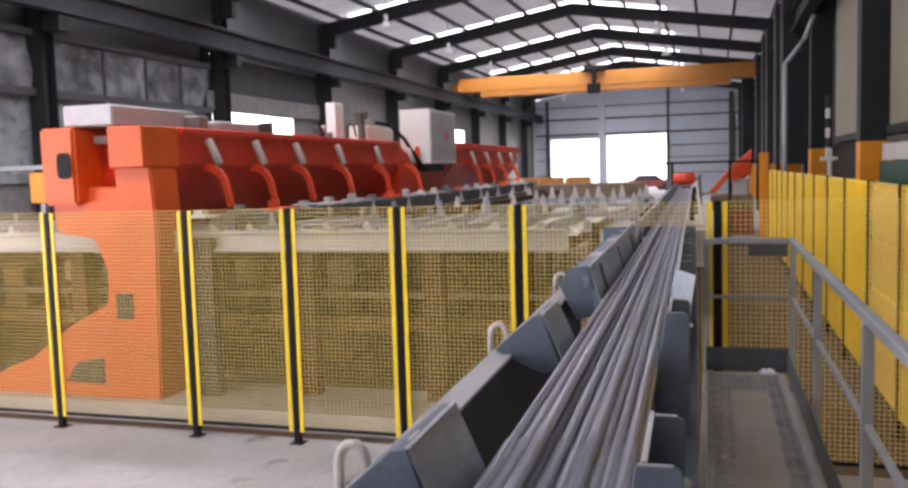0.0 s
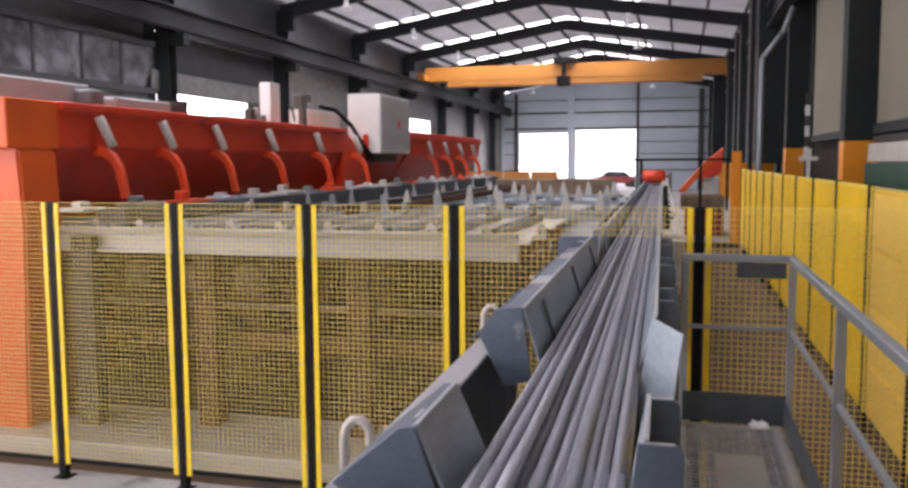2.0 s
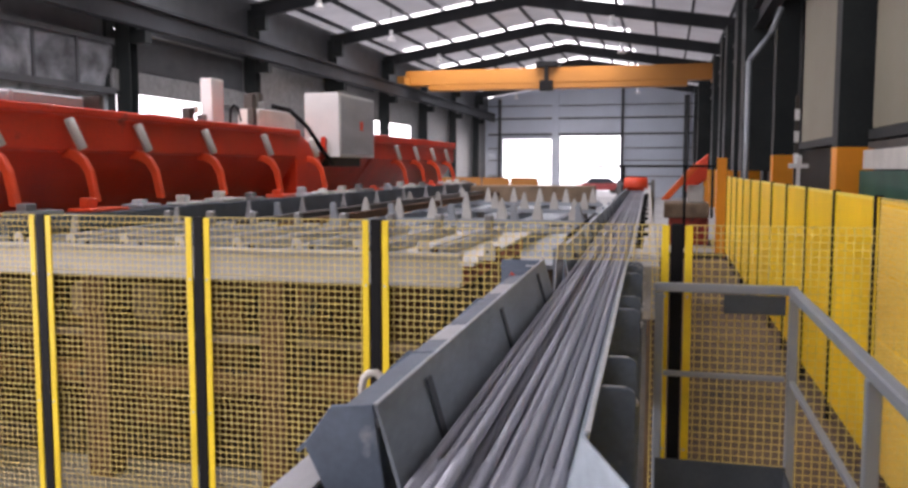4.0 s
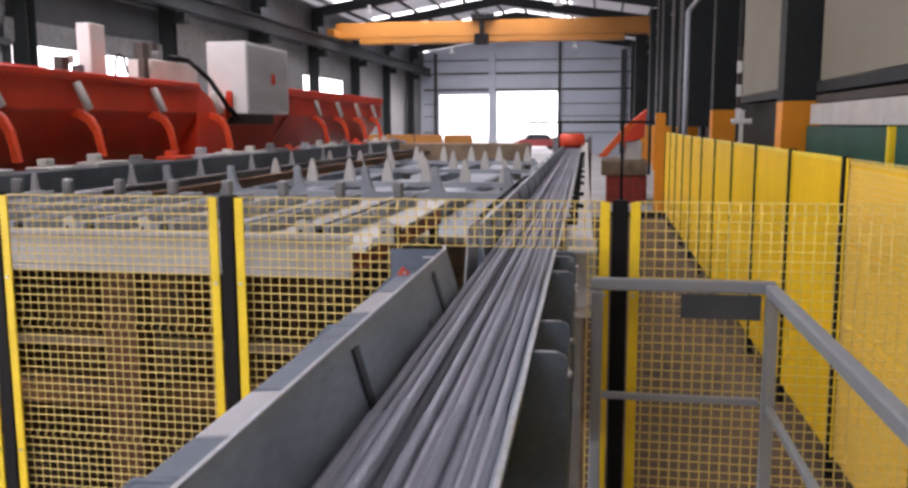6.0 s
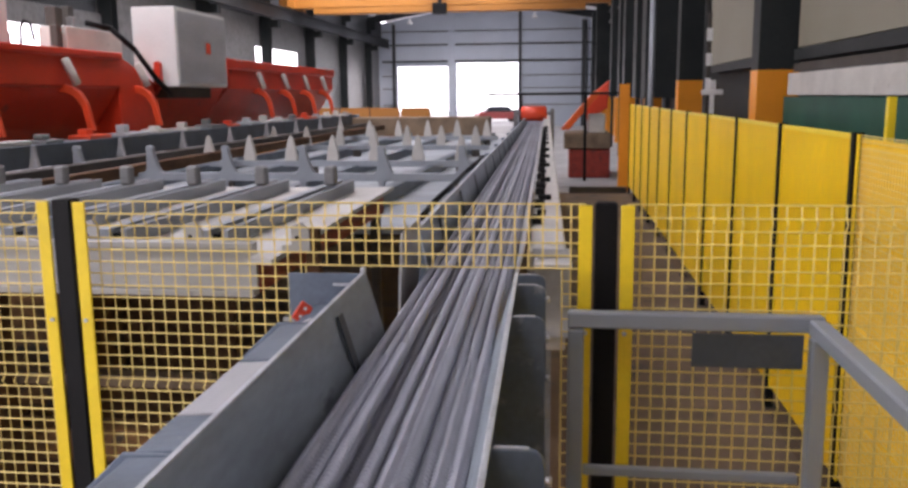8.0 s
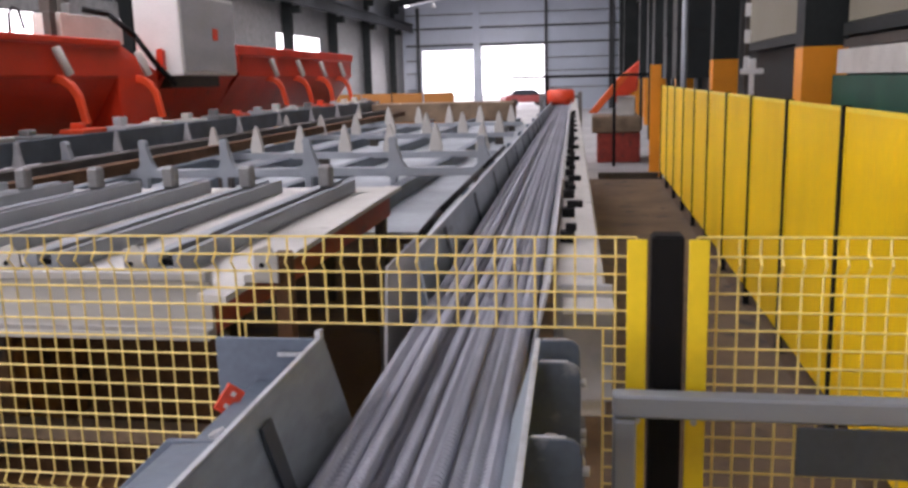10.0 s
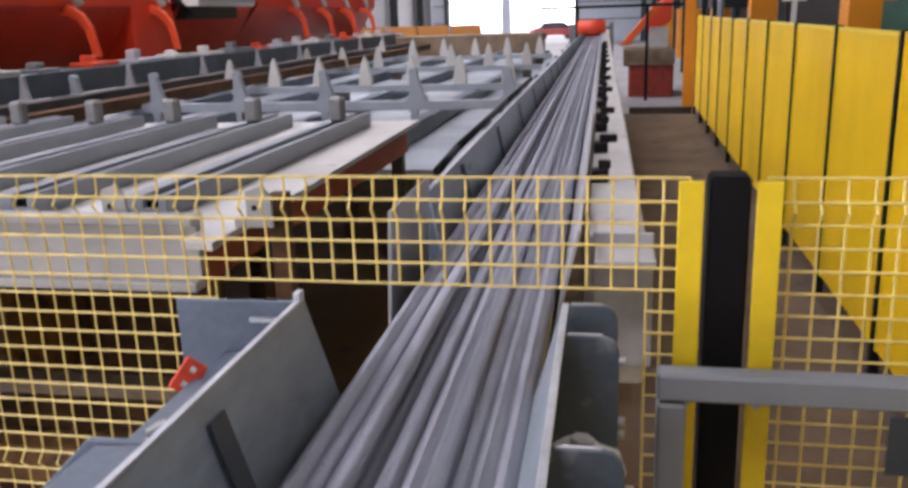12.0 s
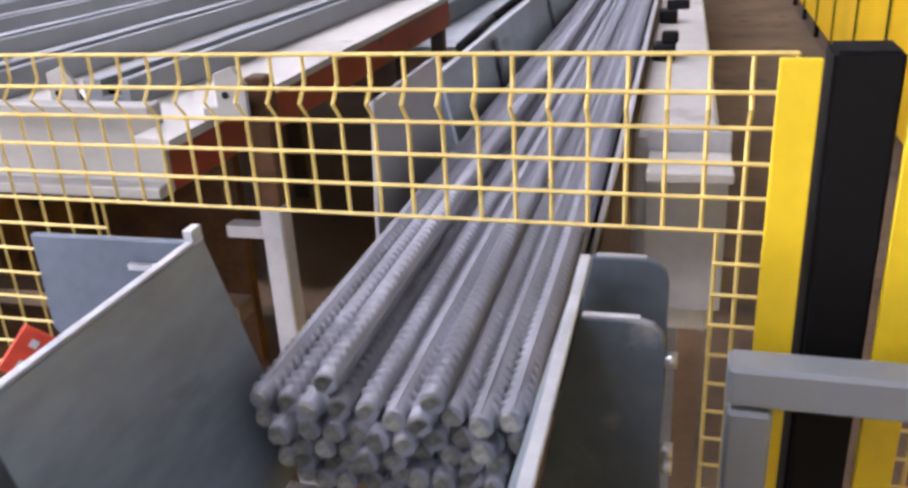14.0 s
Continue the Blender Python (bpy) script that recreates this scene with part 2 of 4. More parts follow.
def structure(ob, label, category):
    return tagged(ob, label, category, "", "structure")


# ---- the hall ----
structure(boxes("floor", [(WL - 40, 60, -60, 8.6, -0.4, GROUND), (WL - 40, 60, 8.6, 160, -0.4, GROUND)], "concrete"), "pale grey worn concrete factory floor with stains", "floor")
structure(boxes("floor_walkway", [(-9.5, 2.6, 8.0, 27.0, GROUND, GROUND + 0.006)], "dirt"), "brown oily mill dust covering the floor round the line", "floor")

structure(boxes("floor_marking", [(-2.75, -2.3, 6.3, 6.75, GROUND, GROUND + 0.004)], "yellow"), "worn yellow paint mark on the concrete floor", "floor marking")

structure(boxes("floor_aisle", [(0.66, 2.16, 9.9, 26.85, GROUND + 0.0066, GROUND + 0.01)], "aisle"), "dark brown trodden dust on the aisle floor", "floor")

# end wall with two openings
D = [(-12.76, -8.6, 4.65), (-7.97, -3.08, 4.88)]
ew = boxes("wall_north", [(WL - 0.42, D[0][0], Y1, Y1 + 0.2, 0, EAVE), (D[0][1], D[1][0], Y1, Y1 + 0.2, 0, EAVE), (D[1][1], WR, Y1, Y1 + 0.2, 0, EAVE),
                          (D[0][0], D[0][1], Y1, Y1 + 0.2, D[0][2], EAVE), (D[1][0], D[1][1], Y1, Y1 + 0.2, D[1][2], EAVE)], "clad")
structure(ew, "blue-grey sheet-clad gable wall with two open gates", "wall")
bm = bmesh.new()
prism(bm, [(WL, EAVE), (WR, EAVE), (RIDGE, TOP)], "y", Y1, Y1 + 0.2)
part("gable", bm, "clad", ew)
for z, hh in ((1.6, 0.03), (2.9, 0.03), (3.9, 0.03), (5.05, 0.07), (6.35, 0.06), (7.4, 0.03)):
    seg = [(WL, WR)] if z > 4.8 else [(WL, D[0][0]), (D[1][1], WR)]
    boxes("girt", [(a, b, Y1 - 0.12, Y1 - 0.003, z - hh, z + hh) for a, b in seg], "girt", ew)
for x, w in ((D[0][0] - 0.25, 0.12), (-8.35, 0.28), (-2.9, 0.1), (2.1, 0.2)):
    boxes("mullion", [(x - w, x + w, Y1 - 0.3, Y1 - 0.125, 0, roof_z(x) - 0.3)], "clad" if w > 0.25 else "girt", ew)

# left wall: columns, upper cladding, crane girder, bays with film, a shutter and open doorways
YC = [FIRST + BAY * k for k in range(-1, 11)]
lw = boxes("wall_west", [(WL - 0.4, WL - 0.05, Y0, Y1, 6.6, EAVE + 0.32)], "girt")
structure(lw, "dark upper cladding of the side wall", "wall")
boxes("cladding", [(WL - 0.42, WL - 0.3, 6.2, 24.4, 0, 2.6)], "beam", lw)
boxes("cladding", [(WL - 0.42, WL - 0.3, Y0, -5.2, 0, 5.7)], "beam", lw)
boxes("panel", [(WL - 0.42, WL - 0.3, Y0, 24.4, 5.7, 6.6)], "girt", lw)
# roller shutter over the doorway: dark curtain, paler hood and a bright head rail
boxes("shutter", [(WL - 0.4, WL - 0.3, 24.4, 32.2, 5.02, 6.1)], "girt", lw, "dark raised roller shutter curtain")
for z in np.arange(5.08, 6.05, 0.12):
    boxes("shutter_slat", [(WL - 0.299, WL - 0.285, 25.2, 32.2, z, z + 0.09)], "girt", lw)
boxes("shutter_hood", [(WL - 0.4, WL - 0.12, 24.4, 32.2, 4.4, 5.0)], "beam", lw, "dull grey shutter hood", 0.03)
boxes("head_rail", [(WL - 0.28, WL - 0.2, 25.2, 32.2, 6.11, 6.17)], "beam", lw)
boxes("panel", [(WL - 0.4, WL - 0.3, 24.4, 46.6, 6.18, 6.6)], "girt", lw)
boxes("cladding", [(WL - 0.4, WL - 0.3, 30.4, 46.6, 0, 4.4), (WL - 0.4, WL - 0.3, 32.2, 46.6, 4.4, 6.18)], "beam", lw, "dull grey wall cladding")
boxes("shutter", [(WL - 0.4, WL - 0.3, 46.6, 53.5, 4.78, 6.6)], "beam", lw)
boxes("cladding", [(WL - 0.4, WL - 0.3, 53.5, Y1, 0, 6.6)], "beam", lw, "dull grey wall cladding")
boxes("edge_post", [(WL - 0.46, WL - 0.2, 24.3, 24.65, 2.6, 6.6)], "column", lw)
# loose black film: a crumpled sheet with folds of several sizes
bm = bmesh.new()
rng = random.Random(3)
folds = [(rng.uniform(0.5, 5.5), rng.uniform(-3.0, 3.0), rng.uniform(0, 6.3)) for _ in range(9)]
ny, nz = 90, 18
grid = []
for a in range(ny + 1):
    y = 6.2 + 18.2 * a / ny
    line = []
    for b in range(nz + 1):
        z = 4.4 + 1.35 * b / nz
        d = sum(math.sin(p * y + q * z + w) / (1.5 + abs(p)) for p, q, w in folds) * 0.11 + rng.uniform(-0.02, 0.02)
        line.append(bm.verts.new((WL - 0.26 + d, y, z)))
    grid.append(line)
for lo, hi in zip(grid, grid[1:]):
    for i in range(nz):
        bm.faces.new((lo[i], hi[i], hi[i + 1], lo[i + 1])).smooth = True
bmesh.ops.solidify(bm, geom=bm.faces[:], thickness=0.006)
part("plastic_film", bm, "plastic", lw, "glossy black plastic film, its reflections lightened into the colour, hung across the bays")
boxes("sheeting_rail", [(WL - 0.3, WL, Y0, 24.4, 4.28, 4.45)], "girt", lw)
boxes("sheeting_rail", [(WL - 0.3, WL, Y0, 24.4, 5.62, 5.77)], "girt", lw)
boxes("pale_film", [(WL - 0.24, WL - 0.22, 6.2, 24.4, 2.3, 4.27)], "palefilm", lw, "pale translucent plastic sheeting")
for y in (19.6, 21.3, 22.9):
    boxes("film_batten", [(WL - 0.12, WL - 0.08, y, y + 0.09, 4.45, 5.62)], "girt", lw)
col = empty("column")
boxes("shaft", [(-0.22, 0.22, -0.2, -0.17, 0, 7.9), (-0.22, 0.22, 0.17, 0.2, 0, 7.9), (-0.02, 0.02, -0.17, 0.17, 0, 7.9)], "column", col)
boxes("bracket", [(0.2, 0.7, -0.15, 0.15, 5.7, 6.05)], "column", col)
boxes("haunch", [(0.1, 0.6, -0.12, 0.12, 7.2, 7.9)], "column", col)
tagged(col, "dark grey steel column carrying the crane girder", "column", "columns of the hall")
col.matrix_basis = pose(WL, YC[0], 0)
for y in YC[1:]:
    copy_thing(col, pose(WL, y, 0))
for x, s in ((WL + 0.6, 1), (WR - 0.75, -1)):
    g = boxes("crane_girder", [(x - 0.15, x + 0.15, Y0, Y1 - 0.4, 6.1, 6.14), (x - 0.012, x + 0.012, Y0, Y1 - 0.4, 6.14, 6.66), (x - 0.17, x + 0.17, Y0, Y1 - 0.4, 6.66, 6.7), (x - 0.03, x + 0.03, Y0, Y1 - 0.4, 6.7, 6.78)], "steelwork")
    structure(g, "dark steel crane runway girder with its rail", "girder")

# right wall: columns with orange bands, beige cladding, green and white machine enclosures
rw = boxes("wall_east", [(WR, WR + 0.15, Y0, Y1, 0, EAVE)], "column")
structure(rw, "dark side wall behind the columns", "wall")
for y0, y1 in ((2.0, 9.0), (9.5, 17.2), (18.15, 24.0)):
    boxes("cladding_panel", [(WR - 0.25, WR - 0.003, y0, y1, 2.86, 7.0)], "beige", rw, "plain beige cladding panel")
    boxes("ledge", [(WR - 0.3, WR - 0.003, y0, y1, 2.7, 2.84)], "column", rw)
for y0, y1 in ((2.0, 17.1),):
    boxes("ledge", [(WR - 0.32, WR - 0.01, y0, y1, 2.56, 2.66)], "dark", rw)
    boxes("enclosure_top", [(WR - 0.38, WR - 0.01, y0, y1, 2.27, 2.54)], "offwhite", rw, "cream enclosure head")
    boxes("enclosure", [(WR - 0.42, WR - 0.01, y0, y1, 0, 2.25)], "green", rw, "dark green machine enclosure")
colr = empty("column")
boxes("shaft", [(-0.26, 0.26, -0.22, -0.18, 2.602, 7.9), (-0.26, 0.26, 0.18, 0.22, 2.602, 7.9), (-0.03, 0.03, -0.18, 0.18, 2.602, 7.9), (-0.26, -0.22, -0.18, 0.18, 2.602, 7.9)], "column", colr)
boxes("band", [(-0.265, 0.265, -0.225, 0.225, 0, 2.6)], "band", colr, "bright orange painted column foot")
tagged(colr, "dark steel column with a bright orange painted foot", "column", "columns of the hall")
colr.matrix_basis = pose(3.42, 17.85, 0)
for y in (9.6, 1.5, 25.95, 34.1, 42.2, 50.3, 58.4, 66.5):
    copy_thing(colr, pose(3.42, y, 0))
for y in (29, 32, 37, 40, 46, 54, 62):
    x0 = 2.3 if y > 50 else 2.7
    p = empty("duct_panel")
    boxes("sheet", [(x0, WR - 0.01, y, y + 1.2, 2.2, 7.5)], "column", p)
    boxes("leg", [(x0 + 0.02, x0 + 0.14, y + 0.1, y + 0.22, 0, 2.2)], "column", p)
    boxes("leg", [(WR - 0.2, WR - 0.08, y + 0.1, y + 0.22, 0, 2.2)], "column", p)
    for z in (3.4, 5.0, 6.6):
        boxes("flange", [(x0 - 0.03, WR - 0.01, y - 0.03, y - 0.001, z, z + 0.06)], "column", p)
    tagged(p, "dark steel duct panel standing between columns", "panel", "panels by the side wall")
bm = bmesh.new()
tube(bm, [(2.43, 24.5, GROUND), (2.43, 24.5, 4.72), (2.88, 24.5, 5.32), (3.1, 24.5, 5.9)], 0.06, 10)
tagged(part("downpipe", bm, "rail"), "pale grey downpipe with an elbow by the side wall", "pipe")

pole = empty("sign_pole", pose(2.95, 20.4, 0))
boxes("post", [(-0.03, 0.03, -0.03, 0.03, 0, 3.6)], "dark", pole)
for z in (2.35, 2.75, 3.15):
    boxes("plate", [(-0.045, 0.045, -0.045, -0.031, z, z + 0.2)], "white", pole, "small white sign plate", 0.004)
tagged(pole, "slim dark pole with white plates beside the side wall", "sign pole")
vs = empty("valve_stand", pose(2.85, 19.3, 0))
boxes("post", [(-0.03, 0.03, -0.03, 0.03, 0, 2.28)], "white", vs)
boxes("cross_arm", [(-0.16, 0.16, -0.03, 0.03, 2.28, 2.36)], "white", vs, "", 0.01)
boxes("head", [(-0.05, 0.05, -0.04, 0.04, 2.36, 2.5)], "white", vs, "", 0.01)
tagged(vs, "white valve stand behind the yellow fence", "valve stand")
yp = boxes("yellow_post", [(3.0, 3.06, 12.38, 12.44, 0, 2.26)], "yellow", None, "", 0.005)
tagged(yp, "slim yellow post in front of the green enclosure", "post")

# roof: sheets with open roof-light strips, rafters, purlins, ridge
bm = bmesh.new()
for k in range(-1, 12):
    yr = FIRST + BAY * k
    for xa, xb in ((WL, RIDGE), (RIDGE, WR)):
        za, zb = roof_z(xa) + 0.25, roof_z(xb) + 0.25
        bm.faces.new([bm.verts.new(p) for p in ((xa, yr + 1.35, za), (xb, yr + 1.35, zb), (xb, yr + BAY + 0.4, zb), (xa, yr + BAY + 0.4, za))])
    for xa, xb in ((WL, -13.1), (-1.3, WR)):
        za, zb = roof_z(xa) + 0.25, roof_z(xb) + 0.25
        bm.faces.new([bm.verts.new(p) for p in ((xa, yr + 0.4, za), (xb, yr + 0.4, zb), (xb, yr + 1.35, zb), (xa, yr + 1.35, za))])
bmesh.ops.solidify(bm, geom=bm.faces[:], thickness=0.06)
structure(part("ceiling", bm, "roof"), "grey metal roof sheeting with bright roof-light strips", "roof")
for k in range(-1, 11):
    yr = FIRST + BAY * k
    bm = bmesh.new()
    for xa, xb in ((WL, RIDGE), (RIDGE, WR)):
        for dz0, dz1, w in ((-0.5, -0.46, 0.12), (-0.46, -0.02, 0.01), (-0.02, 0.02, 0.12)):
            za, zb = roof_z(xa), roof_z(xb)
            prism(bm, [(xa, za + dz0), (xb, zb + dz0), (xb, zb + dz1), (xa, za + dz1)], "y", yr - w, yr + w)
    structure(part("rafter", bm, "steelwork"), "dark steel portal rafter under the roof", "rafter")
bm = bmesh.new()
for i in range(6):
    for xa, xb in ((WL, RIDGE), (WR, RIDGE)):
        x = xa + (xb - xa) * (i + 0.5) / 6
        z = roof_z(x)
        quad_box(bm, x - 0.05, x + 0.05, Y0, Y1, z + 0.07, z + 0.22)
structure(part("purlins", bm, "steelwork"), "dark steel purlins along the roof", "purlin")
# unseen gable behind the camera, added with its gate to let light in
structure(boxes("wall_south", [(WL, WL + 1.2, Y0 - 0.2, Y0, 0, EAVE), (WR - 1.2, WR, Y0 - 0.2, Y0, 0, EAVE), (WL + 1.2, WR - 1.2, Y0 - 0.2, Y0, 7.2, EAVE + 1.4)], "clad"), "unseen sheet-clad gable wall added with a wide open gate", "wall")

# high-bay lamps
lampo = empty("high_bay_lamp")
bm = bmesh.new()
rod(bm, (0, 0, 0.25), (0, 0, 0.0), 0.07, 14, 0.22)
part("shade", bm, "lamp", lampo)
bm = bmesh.new()
rod(bm, (0, 0, 0.45), (0, 0, 0.25), 0.08, 12)
part("housing", bm, "lamp", lampo)
bm = bmesh.new()
rod(bm, (0, 0, 1.34), (0, 0, 0.45), 0.015, 6)
part("cable", bm, "steelwork", lampo)
tagged(lampo, "white bell-shaped high-bay lamp hung from the roof", "lamp", "high-bay lamps")
pts = [(x, 4.5 + BAY * k + 3.0) for k in range(0, 9) for x in (-10.375, -1.508)]
lampo.matrix_basis = pose(pts[0][0], pts[0][1], roof_z(pts[0][0]) - 1.3)
for x, y in pts[1:]:
    copy_thing(lampo, pose(x, y, roof_z(x) - 1.3))

# overhead crane
cr = empty("overhead_crane", pose(0, 50, 0))
boxes("girder", [(WL + 0.5, WR - 1.0, -0.4, 0.4, 6.8, 7.6), (WL + 1.8, WR - 2.2, -0.38, 0.38, 6.5, 6.8)], "crane", cr, "yellow-orange box girder", 0.02)
for x in (WL + 0.6, WR - 0.8):
    boxes("end_carriage", [(x - 0.2, x + 0.2, -1.6, 1.6, 6.8, 7.2)], "crane", cr)
boxes("trolley", [(-6.2, -5.0, -0.7, 0.7, 7.61, 7.9), (-6.0, -5.3, -0.75, -0.42, 6.35, 6.9), (-5.75, -5.55, -0.7, -0.42, 6.9, 7.61)], "black", cr, "dark hoist trolley", 0.02)
tagged(cr, "yellow-orange overhead travelling crane with a dark hoist", "crane")

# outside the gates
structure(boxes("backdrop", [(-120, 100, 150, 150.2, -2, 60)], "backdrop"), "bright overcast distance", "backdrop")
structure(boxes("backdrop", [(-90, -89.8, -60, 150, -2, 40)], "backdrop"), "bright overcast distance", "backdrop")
structure(boxes("yard", [(-60, 40, Y1 + 0.3, 149, GROUND, GROUND + 0.012)], "yard"), "pale sunlit concrete yard", "ground")


def car(m, label, paint):
    c = empty("car", m)
    bm = bmesh.new()
    prism(bm, [(-2.1, 0.35), (2.1, 0.35), (2.15, 0.75), (1.9, 0.95), (-1.9, 0.98), (-2.15, 0.8)], "y", -0.85, 0.85)
    part("body", bm, paint, c, bevel=0.05, seg=2)
    bm = bmesh.new()
    prism(bm, [(-1.6, 0.97), (1.2, 0.97), (0.6, 1.45), (-1.1, 1.47)], "y", -0.74, 0.74)
    part("cabin", bm, "glass", c, bevel=0.05)
    w = None
    for x in (-1.3, 1.35):
        for y in (-0.78, 0.78):
            if w is None:
                bm = bmesh.new()
                rod(bm, (0, -0.1, 0), (0, 0.1, 0), 0.33, 20)
                w = part("wheel", bm, "dark", c)
                w.matrix_basis = pose(x, y, 0.33)
            else:
                again(w, c, pose(x, y, 0.33))
    return tagged(c, label, "car")


car(pose(-5.2, 84, GROUND + 0.012, 0, 0, 20), "dull red car parked in the bright yard", "carpaint")
car(pose(-2.2, 88, GROUND + 0.012, 0, 0, 15), "white car parked in the bright yard", "white")

# ---- bar line: its own frame, centred between the guide plates ----
LINE = pose(0.293, 7.5, 0, 0, 0, 1.15)


def line_thing(name, label, category, group=""):
    return tagged(empty(name, LINE.copy()), label, category, group)


def guide_plate(parent, side, v0, v1, top=1.83, foot=1.555, u_foot=0.122, u_top=0.203):
    """A side plate along the line: side -1 or 1, from v0 to v1, leaning outwards."""
    t = 0.008
    bm = bmesh.new()
    lo = [bm.verts.new(p) for p in ((side * u_foot, v0, foot), (side * u_foot, v1, foot), (side * u_top, v1, top), (side * u_top, v0, top))]
    hi = [bm.verts.new((p.co.x + side * t, p.co.y, p.co.z)) for p in lo]
    bm.faces.new(lo)
    bm.faces.new(hi[::-1])
    for i in range(4):
        j = (i + 1) % 4
        bm.faces.new((lo[j], lo[i], hi[i], hi[j]))
    pl = part("side_plate", bm, "guide_in", parent, bevel=0.0015)
    a, b = sorted((side * (u_top - 0.001), side * (u_top + t + 0.001)))
    # pale strip on the rim: bare steel plus the glint of overhead light
    boxes("plate_edge", [(a, b, v0, v1, top + 0.0005, top + 0.004)], "edge", pl, "bright bare top edge with the overhead light's glint painted in", 0.001)
    return pl


def gusset(parent, side, v, poly):
    """A cross plate outside a side plate; poly holds its corners as (distance from the line, height)."""
    bm = bmesh.new()
    prism(bm, [(side * a, z) for a, z in poly], "y", v - 0.005, v + 0.005)
    g = part("gusset", bm, "guide", parent, bevel=0.0015)
    if side > 0:
        top = max(z for a, z in poly)
        a0 = min(a for a, z in poly if z > top - 0.001) + 0.004
        a1 = max(a for a, z in poly if z > top - 0.001)
        # thin bright strip paints the overhead light's glint on the gusset rim
        boxes("gusset_edge", [(a0, a1, v - 0.004, v + 0.004, top + 0.0005, top + 0.002)], "edge", g, "bright bare top edge with the overhead light's glint painted in")
    return g


# infeed trough in front of the fence: v is y - 7.5
tr = line_thing("infeed_trough", "blue-grey painted steel trough that guides the bundle of bars", "trough")
# second sheet lies low in the side void, dark in place of shade
boxes("bed", [(-0.19, 0.16, -9.0, 0.3, 1.47, 1.50), (-0.36, -0.19, -9.0, 0.3, 0.98, 1.01)], "dark", tr, "dark bed under the bars and dark sheet low in the side void")
pl = guide_plate(tr, -1, -2.41, 0.275)
for v in (-0.08, -1.07, -2.07):
    bm = bmesh.new()
    prism(bm, [(-0.1374, 1.615), (-0.1924, 1.802), (-0.1874, 1.805), (-0.1324, 1.618)], "y", v - 0.02, v + 0.02)
    part("slot", bm, "kick", pl, "dark slot through the plate")
boxes("bent_tab", [(-0.29, -0.225, 0.258, 0.265, 1.795, 1.802)], "edge", tr, "bare bent tab on the end plate")
boxes("raised_lug", [(-0.214, -0.203, 0.255, 0.275, 1.826, 1.846)], "edge", tr, "bright raised lug at the plate's end", 0.001)
gusset(tr, -1, 0.272, [(0.165, 1.68), (0.208, 1.827), (0.415, 1.827), (0.415, 1.71), (0.37, 1.645), (0.22, 1.6)])
for v in (-0.136, -0.85, -1.79):
    gusset(tr, -1, v, [(0.18, 1.66), (0.215, 1.8), (0.318, 1.8), (0.4, 1.72), (0.4, 1.64), (0.18, 1.63)])
for v0, v1, m_ in ((-2.38, -1.8, "guide"), (-1.78, -1.62, "guide"), (-1.61, -1.38, "pale"), (-1.37, -0.86, "guide"), (-0.84, -0.7, "guide"), (-0.69, -0.42, "pale"), (-0.41, -0.145, "guide")):
    bm = bmesh.new()
    prism(bm, [(-0.214, 1.803), (-0.305, 1.797), (-0.385, 1.72), (-0.378, 1.714), (-0.302, 1.788), (-0.214, 1.794)], "y", v0, v1)
    part("outer_cover", bm, m_, tr, "worn pale cover plate" if m_ == "pale" else "", 0.0015)
# open pocket between the last two gussets: floor with an oval hole
boxes("pocket_plate", [(-0.34, -0.2, -0.13, 0.265, 1.735, 1.743)], "guide", tr, "", 0.001)
bm = bmesh.new()
prism(bm, [(-0.235 + 0.022 * math.cos(a), -0.03 + 0.05 * math.sin(a)) for a in np.arange(0, 2 * math.pi, math.pi / 10)], "z", 1.7435, 1.7455)
part("oval_hole", bm, "black", tr, "dark oval hole")
gusset(tr, -1, -2.41, [(0.18, 1.6), (0.211, 1.833), (0.296, 1.825), (0.353, 1.745), (0.268, 1.574)])
for v, w in ((-3.53, 0.33), (-4.98, 0.32), (-6.42, 0.32)):
    guide_plate(tr, -1, v, v + w, top=1.79, foot=1.6, u_foot=0.15, u_top=0.233)
    gusset(tr, -1, v, [(0.17, 1.59), (0.239, 1.79), (0.27, 1.786), (0.41, 1.665), (0.38, 1.65), (0.25, 1.59)])
    bm = bmesh.new()
    prism(bm, [(-0.243, 1.789), (-0.265, 1.786), (-0.409, 1.665), (-0.405, 1.659), (-0.262, 1.779), (-0.243, 1.783)], "y", v + 0.006, v + w)
    part("outer_plate", bm, "guide", tr)
    boxes("scuff", [(-0.256, -0.248, v + 0.05, v + 0.11, 1.7895, 1.7915)], "edge", tr, "bare scuffed rim", 0.001)
# flange made paler than the rest of the channel for its sunlit top
boxes("side_channel", [(-0.43, -0.345, -9.0, -1.7, 1.64, 1.65)], "pale", tr, "pale channel flange with the sunlight on it painted in", 0.002)
boxes("side_channel", [(-0.42, -0.345, -1.695, 0.2, 1.63, 1.64)], "guide", tr, "", 0.002)
# inner web in dark grey: shade inside the trough put into its colour
boxes("channel_web", [(-0.353, -0.345, -9.0, -1.7, 1.25, 1.639)], "kick", tr)
boxes("channel_web", [(-0.43, -0.422, -9.0, -1.7, 0.9, 1.639)], "guide", tr)
